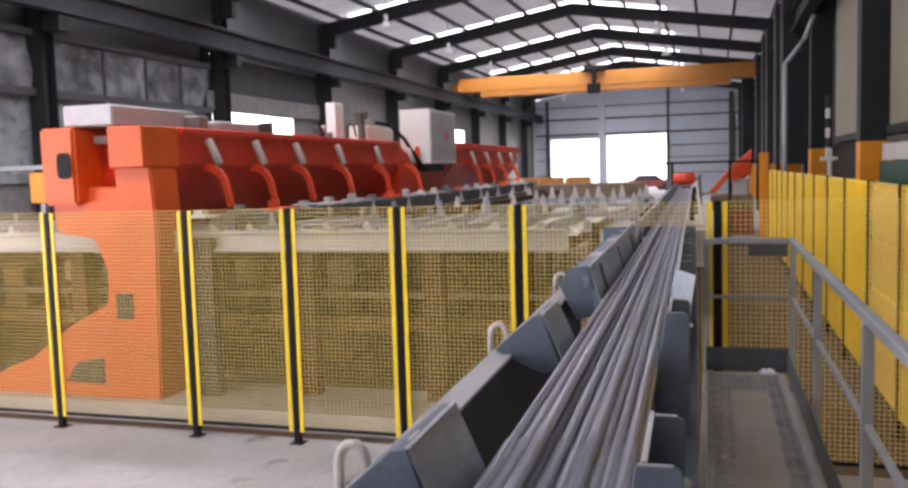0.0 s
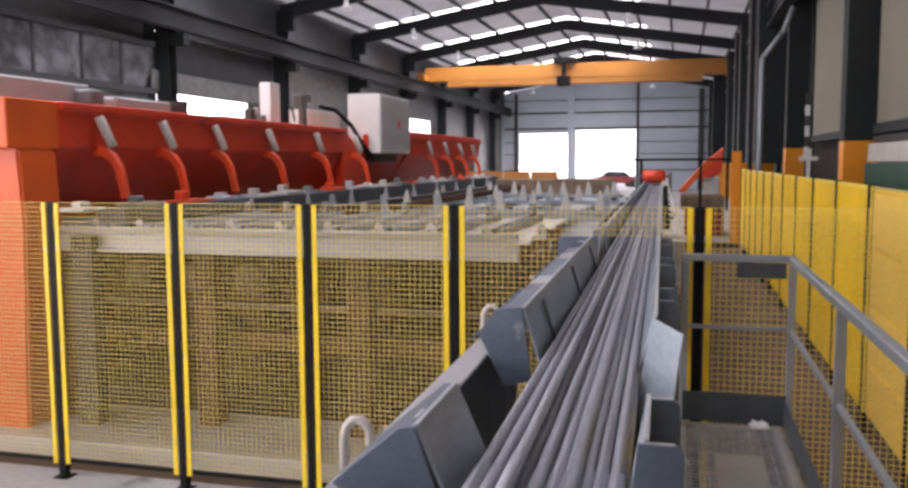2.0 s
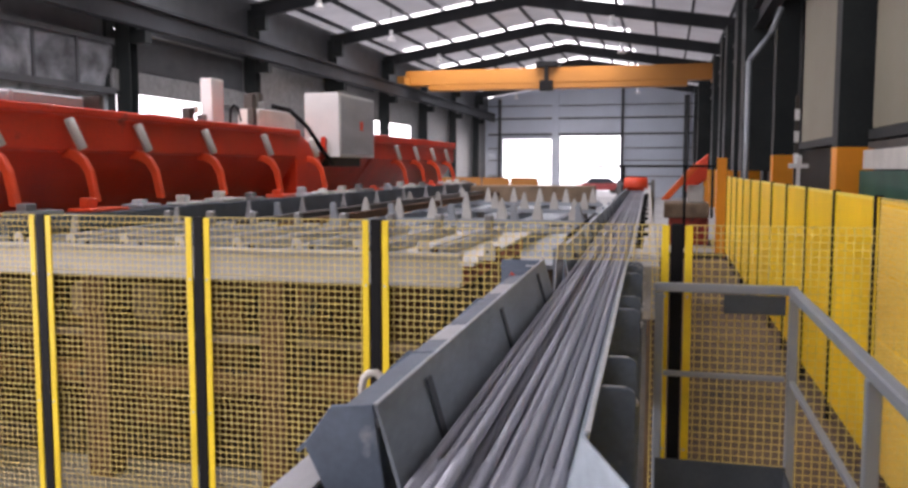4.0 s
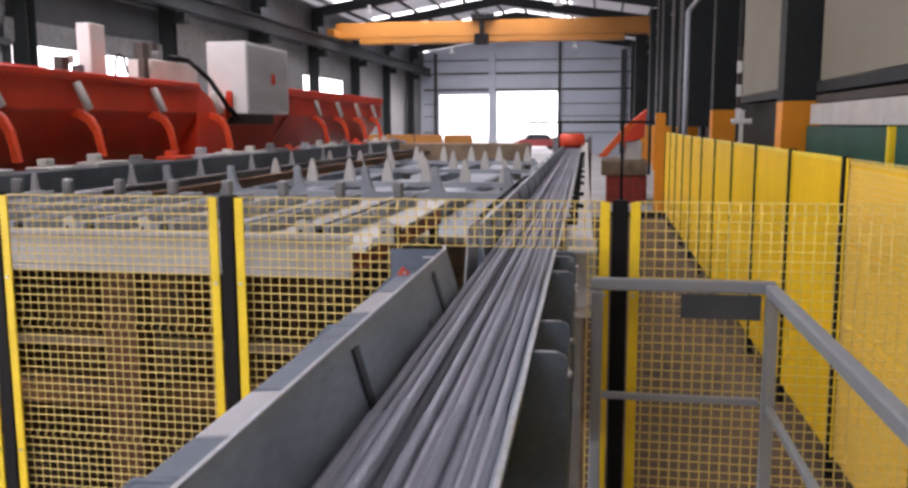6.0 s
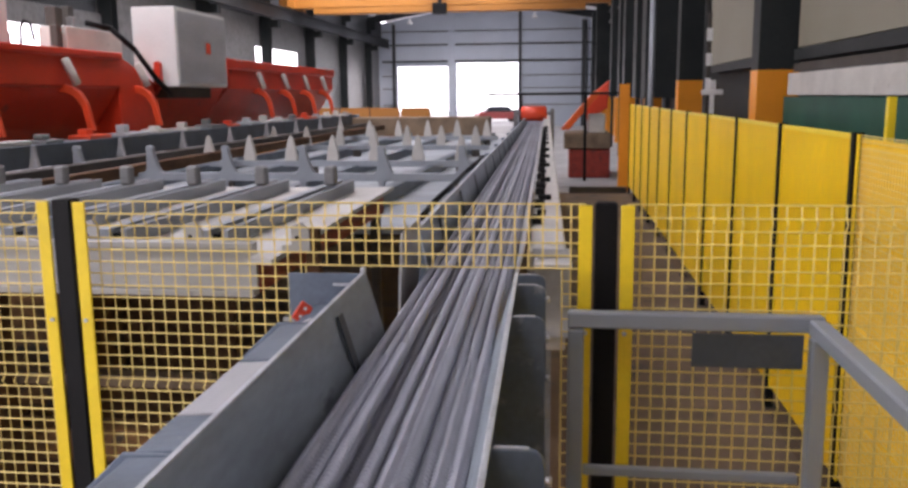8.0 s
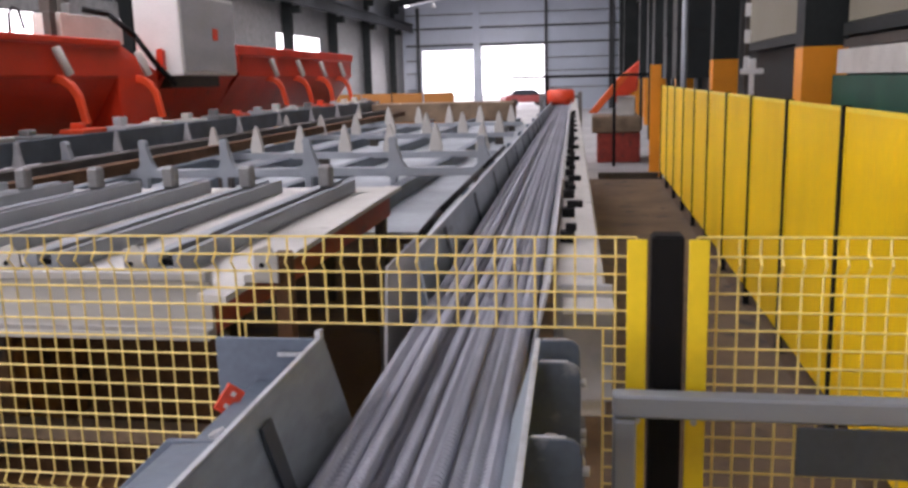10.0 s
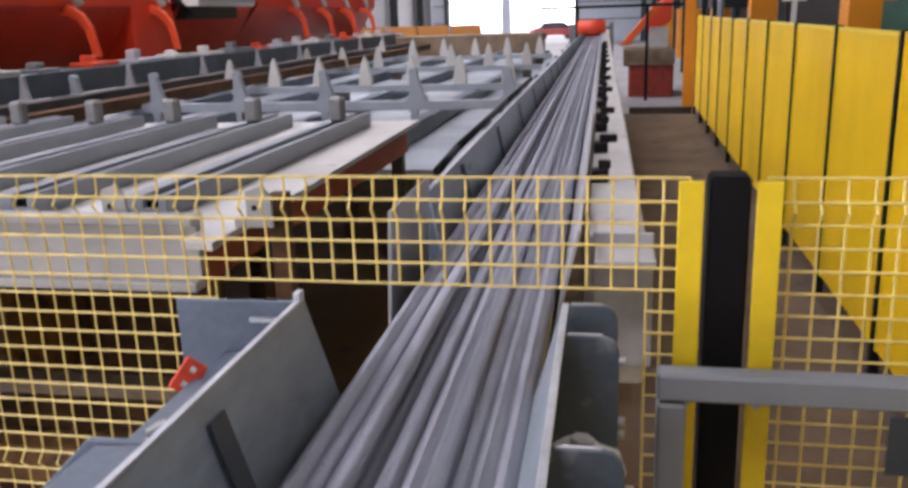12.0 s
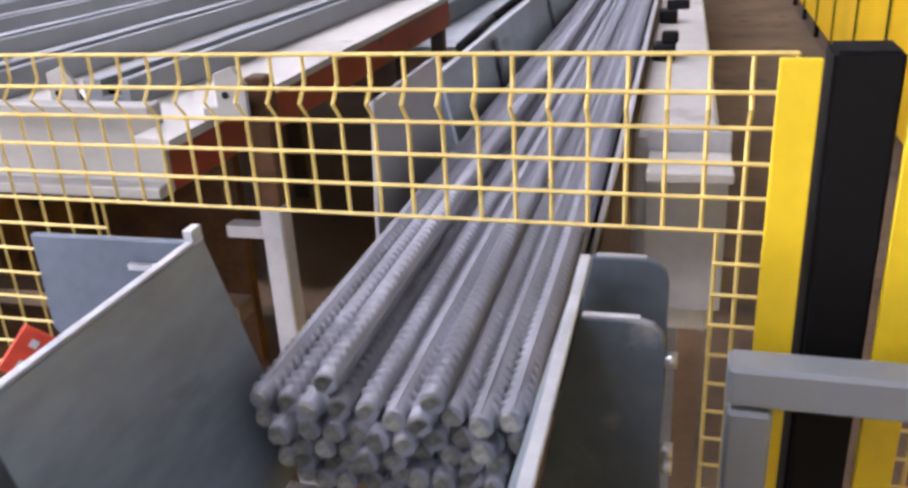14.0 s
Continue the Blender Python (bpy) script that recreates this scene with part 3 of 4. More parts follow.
# right-hand side
guide_plate(tr, 1, -2.5, 0.27, top=1.832, foot=1.55, u_foot=0.115, u_top=0.197)
RIGHT = [(0.15, 1.54), (0.205, 1.826), (0.256, 1.826), (0.267, 1.823), (0.275, 1.815), (0.278, 1.803), (0.278, 1.43), (0.15, 1.43)]
for v in (0.29, 0.165, -0.15, -0.85, -1.13, -1.86, -2.15):
    gusset(tr, 1, v, RIGHT)
for v, z in ((0.165, 1.79), (0.165, 1.70), (0.165, 1.682), (-0.15, 1.78), (-0.15, 1.69), (-0.85, 1.78), (-1.13, 1.78)):
    bm = bmesh.new()
    rod(bm, (0.277, v, z), (0.287, v, z), 0.007, 10)
    part("bolt", bm, "zinc", tr)
boxes("outer_web", [(0.138, 0.147, -9.0, 0.29, 1.14, 1.54)], "guide", tr)
boxes("pocket_floor", [(0.15, 0.28, -9.0, 0.29, 1.42, 1.429)], "guide", tr)
# short pocket units near the start of the line, and the flared lead-in plate behind them
for v in (-3.65, -5.09):
    guide_plate(tr, 1, v, v + 0.285, top=1.83, foot=1.55, u_foot=0.14, u_top=0.19)
    gusset(tr, 1, v + 0.28, [(0.15, 1.43), (0.196, 1.826), (0.24, 1.826), (0.25, 1.822), (0.255, 1.812), (0.255, 1.43)])
    gusset(tr, 1, v, [(0.13, 1.43), (0.18, 1.826), (0.24, 1.826), (0.25, 1.822), (0.255, 1.812), (0.255, 1.43)])
bm = bmesh.new()
q = [(0.19, -2.51, 1.833), (0.272, -2.73, 1.83), (0.235, -2.86, 1.6), (0.14, -2.66, 1.56)]
lo = [bm.verts.new(p) for p in q]
hi = [bm.verts.new((x + 0.006, y + 0.003, z - 0.002)) for x, y, z in q]
bm.faces.new(lo)
bm.faces.new(hi[::-1])
for i in range(4):
    j = (i + 1) % 4
    bm.faces.new((lo[j], lo[i], hi[i], hi[j]))
part("flared_plate", bm, "guide_in", tr, "grey flared lead-in plate", 0.0015)
for v in np.arange(-8.6, 0.25, 1.0):
    bm = bmesh.new()
    rod(bm, (-0.12, v, 1.533), (0.112, v, 1.533), 0.033, 14)
    part("roller", bm, "dark", tr)
for x, v in ((-0.385, -8.5), (-0.385, -5.5), (-0.385, -1.9), (-0.385, -0.4), (0.21, -8.5), (0.21, -5.5), (0.21, -2.5), (0.21, -0.1)):
    boxes("leg", [(x - 0.04, x + 0.04, v - 0.06, v + 0.06, 0, 1.64 if x < 0 and v < -1.7 else 1.63 if x < 0 else 1.419)], "guide", tr, bevel=0.004)

# clamps with bolts on the right-hand pockets and left rim
def clamp(m, label):
    c = empty("plate_clamp", m)
    bm = bmesh.new()
    tab = [(0.034 * math.cos(math.radians(a)), 0.034 * math.sin(math.radians(a))) for a in range(75, 276, 15)]
    prism(bm, tab + [(0.046, -0.038), (0.048, 0.013)], "z", -0.013, 0.0)
    part("washer_plate", bm, "zinc", c, bevel=0.003)
    bm = bmesh.new()
    rod(bm, (0, 0, 0.0), (0, 0, 0.006), 0.025, 24)
    part("washer", bm, "zinc", c)
    bm = bmesh.new()
    rod(bm, (0, 0, 0.006), (0, 0, 0.016), 0.0145, 6)
    part("bolt_head", bm, "zinc", c, bevel=0.001)
    return tagged(c, label, "clamp", "clamps on the trough")


for v in (-0.04, -1.0, -1.98):
    clamp(LINE @ pose(0.232, v, 1.765, 0, 8, 10), "zinc-plated bolted clamp plate in the trough's side pocket")
for v in (-3.56, -5.0):
    clamp(LINE @ pose(0.21, v, 1.775, -8, 0, 20), "zinc-plated bolted clamp plate on the trough's pocket unit")
for v in (-0.08, -1.05, -2.05):
    clamp(LINE @ pose(-0.262, v, 1.775, 0, -25, 0), "zinc-plated bolted clamp plate on the trough's rim")
tg = boxes("red_tag", [(-0.018, 0.018, -0.003, 0.003, -0.026, 0.026)], "tag", None, "", 0.002)
tg.matrix_basis = LINE @ pose(-0.345, 0.15, 1.748, -20, 40, 25)
for z in (-0.012, 0.012):
    boxes("rivet", [(-0.004, 0.004, -0.0055, -0.0032, z - 0.004, z + 0.004)], "white", tg)
tagged(tg, "small red warning tag fixed to the trough", "tag")
for v, x in ((-1.66, -0.455), (-3.25, -0.455), (-4.72, -0.455)):
    bm = bmesh.new()
    bent_rod(bm, [(x - 0.036, v, 1.56), (x - 0.036, v, 1.66), (x - 0.03, v, 1.686), (x - 0.014, v, 1.702), (x + 0.006, v, 1.704), (x + 0.022, v, 1.69), (x + 0.028, v, 1.668), (x + 0.028, v, 1.64)], 0.0115, 10)
    h = part("lifting_loop", bm, "hose")
    h.matrix_basis = LINE.copy()
    tagged(h, "pale bent lifting loop on the trough's side", "loop", "lifting loops")

# conveyor beyond the fence
cv = line_thing("roller_conveyor", "grey roller conveyor carrying the bars away behind the fence", "conveyor")
boxes("bed", [(-0.15, 0.14, 0.55, 24.0, 1.46, 1.5)], "dark", cv)
bm = bmesh.new()
prism(bm, [(-0.15, 1.55), (-0.2, 1.8), (-0.208, 1.8), (-0.158, 1.55)], "y", 1.25, 24.0)
cp = part("side_plate", bm, "guide_in", cv, "tall grey side plate", 0.0015)
boxes("plate_edge", [(-0.211, -0.198, 1.25, 24.0, 1.8005, 1.804)], "edge", cp, "bright bare top edge with the overhead light's glint painted in")
for v in np.arange(1.75, 12, 0.95):
    bm = bmesh.new()
    prism(bm, [(-0.155, 1.6), (-0.192, 1.785), (-0.187, 1.786), (-0.15, 1.601)], "y", v - 0.02, v + 0.02)
    part("slot", bm, "kick", cp)
bm = bmesh.new()
prism(bm, [(-0.21, 1.42), (-0.19, 1.85), (-0.198, 1.85), (-0.218, 1.42)], "y", 0.8, 1.22)
part("side_plate", bm, "pale", cv, "", 0.0015)
bm = bmesh.new()
tube(bm, [(-0.245, 1.6, 1.79), (-0.25, 2.0, 1.8), (-0.25, 3.6, 1.8), (-0.25, 5.2, 1.8)], 0.014, 8)
part("hose", bm, "black", cv, "black hose along the plate")
for v in (1.5, 3.0, 4.5, 6.0, 7.5, 9, 10.5, 12, 13.5, 15):
    boxes("rib", [(-0.29, -0.212, v, v + 0.012, 1.5, 1.77)], "guide", cv)
boxes("side_beam", [(0.216, 0.345, 0.85, 24.0, 1.45, 1.79)], "offwhite", cv, "worn cream side beam", 0.006)
bm = bmesh.new()
prism(bm, [(0.14, 1.55), (0.205, 1.825), (0.213, 1.825), (0.148, 1.55)], "y", 0.75, 24.0)
part("guide_strip", bm, "pale", cv, "pale flared guide strip", 0.0015)
for i in range(22):
    v = 1.42 + i * 0.45 + 0.06 * (i % 3)
    boxes("bracket", [(0.222, 0.27, v, v + 0.06, 1.791, 1.825), (0.24, 0.3 if i % 2 else 0.275, v + 0.015, v + 0.04, 1.825, 1.85)], "black", cv, "", 0.004)
for v in np.arange(0.8, 24, 1.2):
    bm = bmesh.new()
    rod(bm, (-0.148, v, 1.536), (0.135, v, 1.536), 0.03, 12)
    part("roller", bm, "dark", cv)
for v in np.arange(1.2, 24, 2.8):
    boxes("leg", [(0.2, 0.3, v, v + 0.1, 0, 1.45)], "beam", cv)
    boxes("leg", [(-0.28, -0.18, v, v + 0.1, 0, 1.5)], "beam", cv)
sp = line_thing("splice_bracket", "pale bracket plate where the conveyor meets the trough", "bracket")
boxes("plate", [(0.235, 0.36, 0.83, 0.84, 1.5, 1.8)], "pale", sp, "", 0.002)
boxes("ledge", [(0.24, 0.36, 0.72, 0.828, 1.755, 1.77)], "offwhite", sp, "", 0.002)
stop = empty("end_stop", LINE @ pose(0, 17.3, 0))
bm = bmesh.new()
rod(bm, (-0.29, 0, 1.9), (0.28, 0, 1.9), 0.165, 24)
part("drum", bm, "tag", stop, "bright orange-red drum", 0.03, 2)
boxes("frame", [(-0.45, -0.36, -0.1, 0.1, 0, 2.0), (0.36, 0.44, -0.1, 0.1, 0, 2.0), (-0.36, -0.292, -0.03, 0.03, 1.87, 1.93), (0.282, 0.36, -0.03, 0.03, 1.87, 1.93)], "beam", stop)
tagged(stop, "bright orange-red drum at the conveyor's far end", "drum")

# ---- the bars ----
BAR_R, BAR_LEN, SPEED = 0.013, 24.0, 0.57


def bar_mesh(name, seed):
    rng = random.Random(seed)
    bm = bmesh.new()
    n = 12
    stations = [0.0, 0.004, 4.0, 12.0, BAR_LEN]
    rings = []
    for s in stations:
        r = BAR_R * (0.93 if s == 0 else 1)
        rings.append([bm.verts.new((r * math.cos(2 * math.pi * i / n), s, r * math.sin(2 * math.pi * i / n))) for i in range(n)])
    for a, b in zip(rings, rings[1:]):
        for i in range(n):
            j = (i + 1) % n
            f = bm.faces.new((a[i], b[i], b[j], a[j]))
            f.smooth = True
    bm.faces.new(rings[0])
    bm.faces.new(rings[-1][::-1])
    # slanted ribs on two sides of the stretch that is seen from close by
    for k in range(int(3.2 / 0.0158)):
        s0 = 0.02 + k * 0.0158
        for half in (0, math.pi):
            prev = None
            for q in range(6):
                a = half + radians(-62 + 124 * q / 5)
                h = BAR_R + 0.0046 * math.sin(math.pi * (q + 0.35) / 5.7)
                s = s0 + 0.012 * (q / 5 - 0.5)
                c, d = math.cos(a), math.sin(a)
                row = [bm.verts.new((BAR_R * 0.985 * c, s - 0.0036, BAR_R * 0.985 * d)), bm.verts.new((h * c, s - 0.0012, h * d)),
                       bm.verts.new((h * c, s + 0.0012, h * d)), bm.verts.new((BAR_R * 0.985 * c, s + 0.0036, BAR_R * 0.985 * d))]
                if prev:
                    for i in range(3):
                        bm.faces.new((prev[i], prev[i + 1], row[i + 1], row[i]))
                prev = row
    # longitudinal ribs
    for a in (math.pi / 2, -math.pi / 2):
        c, d = math.cos(a), math.sin(a)
        prism(bm, [(BAR_R * c - 0.0015 * d, BAR_R * d + 0.0015 * c), ((BAR_R + 0.0011) * c, (BAR_R + 0.0011) * d), (BAR_R * c + 0.0015 * d, BAR_R * d - 0.0015 * c)], "y", 0.006, BAR_LEN)
    me = bpy.data.meshes.new(name)
    bm.to_mesh(me)
    bm.free()
    me.materials.append(M["rebar"])
    return me


bar_meshes = [bar_mesh("reinforcing_bar", 1)]
bm = bmesh.new()
rod(bm, (0.0004, -0.0012, 0.0003), (0, 0.0005, 0), BAR_R * 0.8, 10, BAR_R * 0.9)
finish(bm)
end_mesh = bpy.data.meshes.new("end_face")
bm.to_mesh(end_mesh)
bm.free()
end_mesh.materials.append(M["rebar_end"])
bars = []
rng = random.Random(11)
for row, (count, z) in enumerate(((9, 1.582), (10, 1.605), (10, 1.629), (11, 1.655), (10, 1.681), (2, 1.704))):
    for i in range(count):
        u = (i - (count - 1) / 2) * (0.0245 + 0.0008 * row if row < 4 else 0.0292 if row == 4 else 0.11) + rng.uniform(-0.004, 0.004) * (0.6 if row > 3 else 1) + 0.006
        ob = new("reinforcing_bar", bar_meshes[0])
        roll = rng.choice((90, 78, 0, 10, 172, 100, 5, 84, 0)) + rng.uniform(-12, 12)
        tail = rng.uniform(-0.02, 0.012) - 0.004 * row
        bars.append((ob, u, z + rng.uniform(-0.003, 0.005), roll, tail, rng.uniform(-0.04, 0.04)))
        face = new("end_face", end_mesh)
        face.parent = ob
        tagged(ob, "dark grey ribbed steel reinforcing bar in a moving bundle", "rebar", "bars of the bundle")

# ---- mesh fence across the hall ----
FY, FTOP, PITCH_X, PITCH_Z, WR_ = 7.865, 2.006, 0.0375, 0.0352, 0.0023
BENDS = (1.957, 1.46, 0.97, 0.48)


def bend(z):
    """How far the mesh is pressed out at the stiffening folds."""
    return -0.018 * max(0.0, 1 - min(abs(z - b) for b in BENDS) / 0.02)


def wire(bm, pts):
    """A thin square wire through the points."""
    prev = None
    for p in pts:
        vertical = abs(pts[0][2] - pts[-1][2]) > abs(pts[0][0] - pts[-1][0])
        d = ((WR_, 0, 0), (0, WR_, 0), (-WR_, 0, 0), (0, -WR_, 0)) if vertical else ((0, WR_, 0), (0, 0, WR_), (0, -WR_, 0), (0, 0, -WR_))
        ring = [bm.verts.new((p[0] + a, p[1] + b, p[2] + c)) for a, b, c in d]
        if prev:
            for i in range(4):
                j = (i + 1) % 4
                bm.faces.new((prev[i], prev[j], ring[j], ring[i]))
        prev = ring


def mesh_net(x0, x1, hole=None, z0=0.03):
    bm = bmesh.new()
    nx = max(1, round((x1 - x0) / PITCH_X))
    for i in range(nx + 1):
        x = x0 + (x1 - x0) * i / nx
        low = hole[2] if hole and hole[0] < x < hole[1] else z0
        zs = sorted({low, FTOP} | {b + d for b in BENDS for d in (-0.02, 0.0, 0.02) if b + d > low})
        wire(bm, [(x, bend(z), z) for z in zs])
    if hole:
        for x in (hole[0], hole[1]):
            wire(bm, [(x, bend(z) - 0.0005, z) for z in (z0, 0.46, 0.48, 0.5, 0.95, 0.97, 0.99, 1.44, 1.46, 1.48, hole[2])])
    z = FTOP
    while z > z0:
        y = bend(z) - 0.0028
        if hole and z < hole[2] - 0.002:
            if hole[0] - x0 > 0.03:
                wire(bm, [(x0, y, z), (hole[0] + 0.002, y, z)])
            if x1 - hole[1] > 0.01:
                wire(bm, [(hole[1] - 0.002, y, z), (x1, y, z)])
        else:
            wire(bm, [(x0, y, z), (x1, y, z)])
        z -= PITCH_Z
    return bm


mesh_fence = tagged(empty("mesh_fence"), "yellow wire mesh safety fence on black posts across the hall", "fence")
side_fence = tagged(empty("side_fence"), "yellow sheet and mesh safety fence along the walkway", "fence")


def fence_panel(x0, x1, hole=None):
    net = part("mesh_panel", mesh_net(x0 + 0.018, x1 - 0.018, hole), "wire", mesh_fence, "yellow welded wire mesh panel")
    net.matrix_basis = pose(0, FY, 0)
    for x in (x0 + 0.018, x1 - 0.018):
        boxes("stile", [(x - 0.018, x + 0.018, -0.03, -0.022, 0.01, 2.006)], "yellow", net, "yellow flat stile", 0.001)
    boxes("bottom_rail", [(x0 + 0.02, x1 - 0.02, -0.012, 0.012, 0.02, 0.045)], "black", net)


def fence_post(owner, x, y=FY, h=2.012, bolts=True):
    post = boxes("post", [(-0.029, 0.029, -0.029, 0.029, GROUND + 0.008, h)], "black", owner, "black square steel post", 0.004, 2)
    post.matrix_basis = pose(x, y, 0)
    boxes("base_plate", [(-0.06, 0.06, -0.06, 0.06, GROUND, GROUND + 0.008)], "black", post)
    for s in (-0.052, 0.052) if bolts else ():
        for z in (1.66, 0.9, 0.25):
            bm = bmesh.new()
            rod(bm, (s, -0.036, z), (s, -0.03, z), 0.006, 10)
            part("bolt", bm, "zinc", post)


POSTS = [0.722, -0.819, -1.861, -2.886, -3.93, -5.46, -6.98, -8.0]
for x in POSTS:
    fence_post(mesh_fence, x)
for a, b in zip(POSTS, POSTS[1:]):
    fence_panel(b + 0.037, a - 0.037, (-0.11, 0.607, 1.83) if a > 0.7 else None)
fence_panel(POSTS[0] + 0.037, 2.13)

# ---- yellow fence along the side ----
SX, SH = 2.2, 2.07


def side_panel(y0, y1, solid):
    if solid:
        o = boxes("sheet_panel", [(SX - 0.004, SX + 0.004, y0 + 0.03, y1 - 0.03, 0.08, SH)], "sheet", side_fence, "solid yellow sheet panel")
        boxes("top_trim", [(SX - 0.014, SX - 0.005, y0 + 0.062, y1 - 0.062, SH - 0.03, SH)], "yellow", o)
        for y in (y0 + 0.03, y1 - 0.06):
            boxes("stile", [(SX - 0.014, SX - 0.005, y, y + 0.03, 0.08, SH)], "yellow", o, "", 0.001)
        return
    boxes("sheet_panel", [(SX + 0.012, SX + 0.018, y0 + 0.03, y1 - 0.03, 0.08, SH - 0.02)], "sheet", side_fence, "solid yellow sheet panel behind the mesh")
    o = part("mesh_panel", mesh_net(0.03, y1 - y0 - 0.03), "wire", side_fence, "yellow welded wire mesh panel")
    o.matrix_basis = pose(SX, y0, 0.06, 0, 0, 90)
    for y in (0.03, y1 - y0 - 0.065):
        boxes("stile", [(y, y + 0.035, 0.005, 0.014, 0.02, SH - 0.06)], "yellow", o, "", 0.001)


ys = [10.52 + 1.635 * i for i in range(11)]
for a, b in zip(ys, ys[1:]):
    side_panel(a, b, True)
ys_near = [10.52 - 1.53 * i for i in range(6)]
for b, a in zip(ys_near, ys_near[1:]):
    side_panel(a, b, False)
for y in sorted(set(ys + ys_near)):
    fence_post(side_fence, SX, y, SH + 0.01, False)
boxes("tall_panel", [(1.95, 2.2, 27.3, 27.34, 0.0, 2.55)], "band", side_fence, "taller orange-yellow sheet panel")

# dark gate frame and orange machine beyond the walkway
gt = empty("gate_frame")
for x in (-0.6, 1.19):
    boxes("post", [(x - 0.04, x + 0.04, 30.0, 30.08, 0, 2.3)], "black", gt)
boxes("top_bar", [(-1.6, 2.1, 30.0, 30.08, 2.3, 2.37)], "black", gt)
boxes("kerb", [(0.75, 2.15, 26.9, 27.1, 0, 0.05)], "dark", gt)
tagged(gt, "dark steel gate frame at the end of the walkway", "gate")
om = empty("orange_bending_machine")
boxes("base", [(0.75, 1.95, 31.0, 33.0, 0, 0.75)], "channelred", om, "dull red machine base", 0.03)
boxes("bed", [(0.6, 1.95, 30.9, 33.0, 0.75, 1.2)], "wood", om, "", 0.03)
bm = bmesh.new()
prism(bm, [(0.5, 1.3), (0.75, 1.3), (1.7, 2.4), (1.45, 2.4)], "y", 31.0, 31.6)
part("arm", bm, "orange", om, "slanting orange arm", 0.02)
bm = bmesh.new()
prism(bm, [(1.2, 1.5), (1.9, 1.9), (1.95, 2.75), (1.3, 2.2)], "y", 32.0, 32.5)
part("hood", bm, "tag", om, "bright red hood", 0.03)
boxes("cabinet", [(1.3, 1.8, 31.2, 31.8, 1.2, 1.75)], "offwhite", om, "", 0.03)
tagged(om, "orange and red bending machine standing behind the gate", "machine")

# ---- platform with handrail ----
pf = empty("platform")
boxes("grating_frame", [(0.62, 0.66, 4.2, 7.45, 0.72, 0.805), (1.13, 1.17, 4.2, 7.45, 0.72, 0.805), (0.66, 1.13, 7.36, 7.42, 0.74, 0.806)], "table", pf, "pale worn frame of the grating", 0.003)
bm = bmesh.new()
for x in np.arange(0.675, 1.13, 0.045):
    quad_box(bm, x - 0.0013, x + 0.0013, 4.2, 7.36, 0.785, 0.8)
for y in np.arange(4.22, 7.36, 0.045):
    quad_box(bm, 0.66, 1.13, y - 0.0013, y + 0.0013, 0.788, 0.799)
tagged(part("grating", bm, "grate", pf, "galvanised steel bar grating"), kind="stuff")
# added pale plate stands in for lit floor showing through the grating
boxes("tread_plate", [(0.8, 1.03, 4.3, 6.9, 0.801, 0.806)], "table", pf, "pale plate added for the lit floor seen through the grating", 0.002)
boxes("cross_bar", [(0.66, 1.13, 5.82, 5.88, 0.72, 0.785)], "table", pf)
boxes("kick_plate", [(0.64, 1.2, 7.47, 7.478, 0.8, 0.97)], "kick", pf)
boxes("kick_plate", [(1.19, 1.198, 3.6, 7.47, 0.8, 0.95)], "kick", pf)
for x, y in ((0.66, 4.3), (1.15, 4.3), (0.66, 7.3), (1.15, 7.3)):
    boxes("leg", [(x - 0.04, x + 0.04, y - 0.04, y + 0.04, 0, 0.72)], "rail", pf)
# crumpled film lying on the frame's corner
bm = bmesh.new()
bmesh.ops.create_icosphere(bm, subdivisions=3, radius=1.0)
rg = random.Random(4)
for v_ in bm.verts:
    k_ = rg.uniform(0.55, 1.15)
    v_.co = (v_.co.x * 0.055 * k_, v_.co.y * 0.07 * k_, v_.co.z * 0.022 * k_)
bag = part("plastic_scrap", bm, "lamp")
bag.matrix_basis = pose(1.06, 7.37, 0.826, 0, 0, 30)
tagged(bag, "crumpled white plastic scrap on the platform's frame", "scrap")
tagged(pf, "grey steel access platform with galvanised grating", "platform")
hr = empty("handrail")
T = 0.021
boxes("top_rail", [(0.623, 1.268, 7.76, 7.802, 1.692, 1.734)], "rail", hr, "", 0.004)
boxes("top_rail", [(1.226, 1.268, 3.4, 7.757, 1.688, 1.73)], "rail", hr, "", 0.004)
for x, y in ((0.645, 7.781), (1.247, 7.73), (1.247, 6.16), (1.247, 4.55), (1.247, 3.5)):
    boxes("post", [(x - T, x + T, y - T, y + T, 0.6, 1.687)], "rail", hr, "", 0.004)
boxes("mid_rail", [(0.668, 1.225, 7.77, 7.794, 1.28, 1.305)], "rail", hr, "", 0.003)
boxes("mid_rail", [(1.235, 1.259, 3.4, 7.707, 1.28, 1.305)], "rail", hr, "", 0.003)
boxes("sign_plate", [(0.94, 1.215, 7.75, 7.756, 1.6, 1.69)], "kick", hr, "dark blank plate", 0.001)
boxes("stay", [(0.63, 0.656, 7.3, 7.80, 0.58, 0.6)], "rail", hr)
boxes("stay", [(1.234, 1.26, 3.5, 7.75, 0.58, 0.6)], "rail", hr)
tagged(hr, "grey square-tube handrail round the access platform", "handrail")

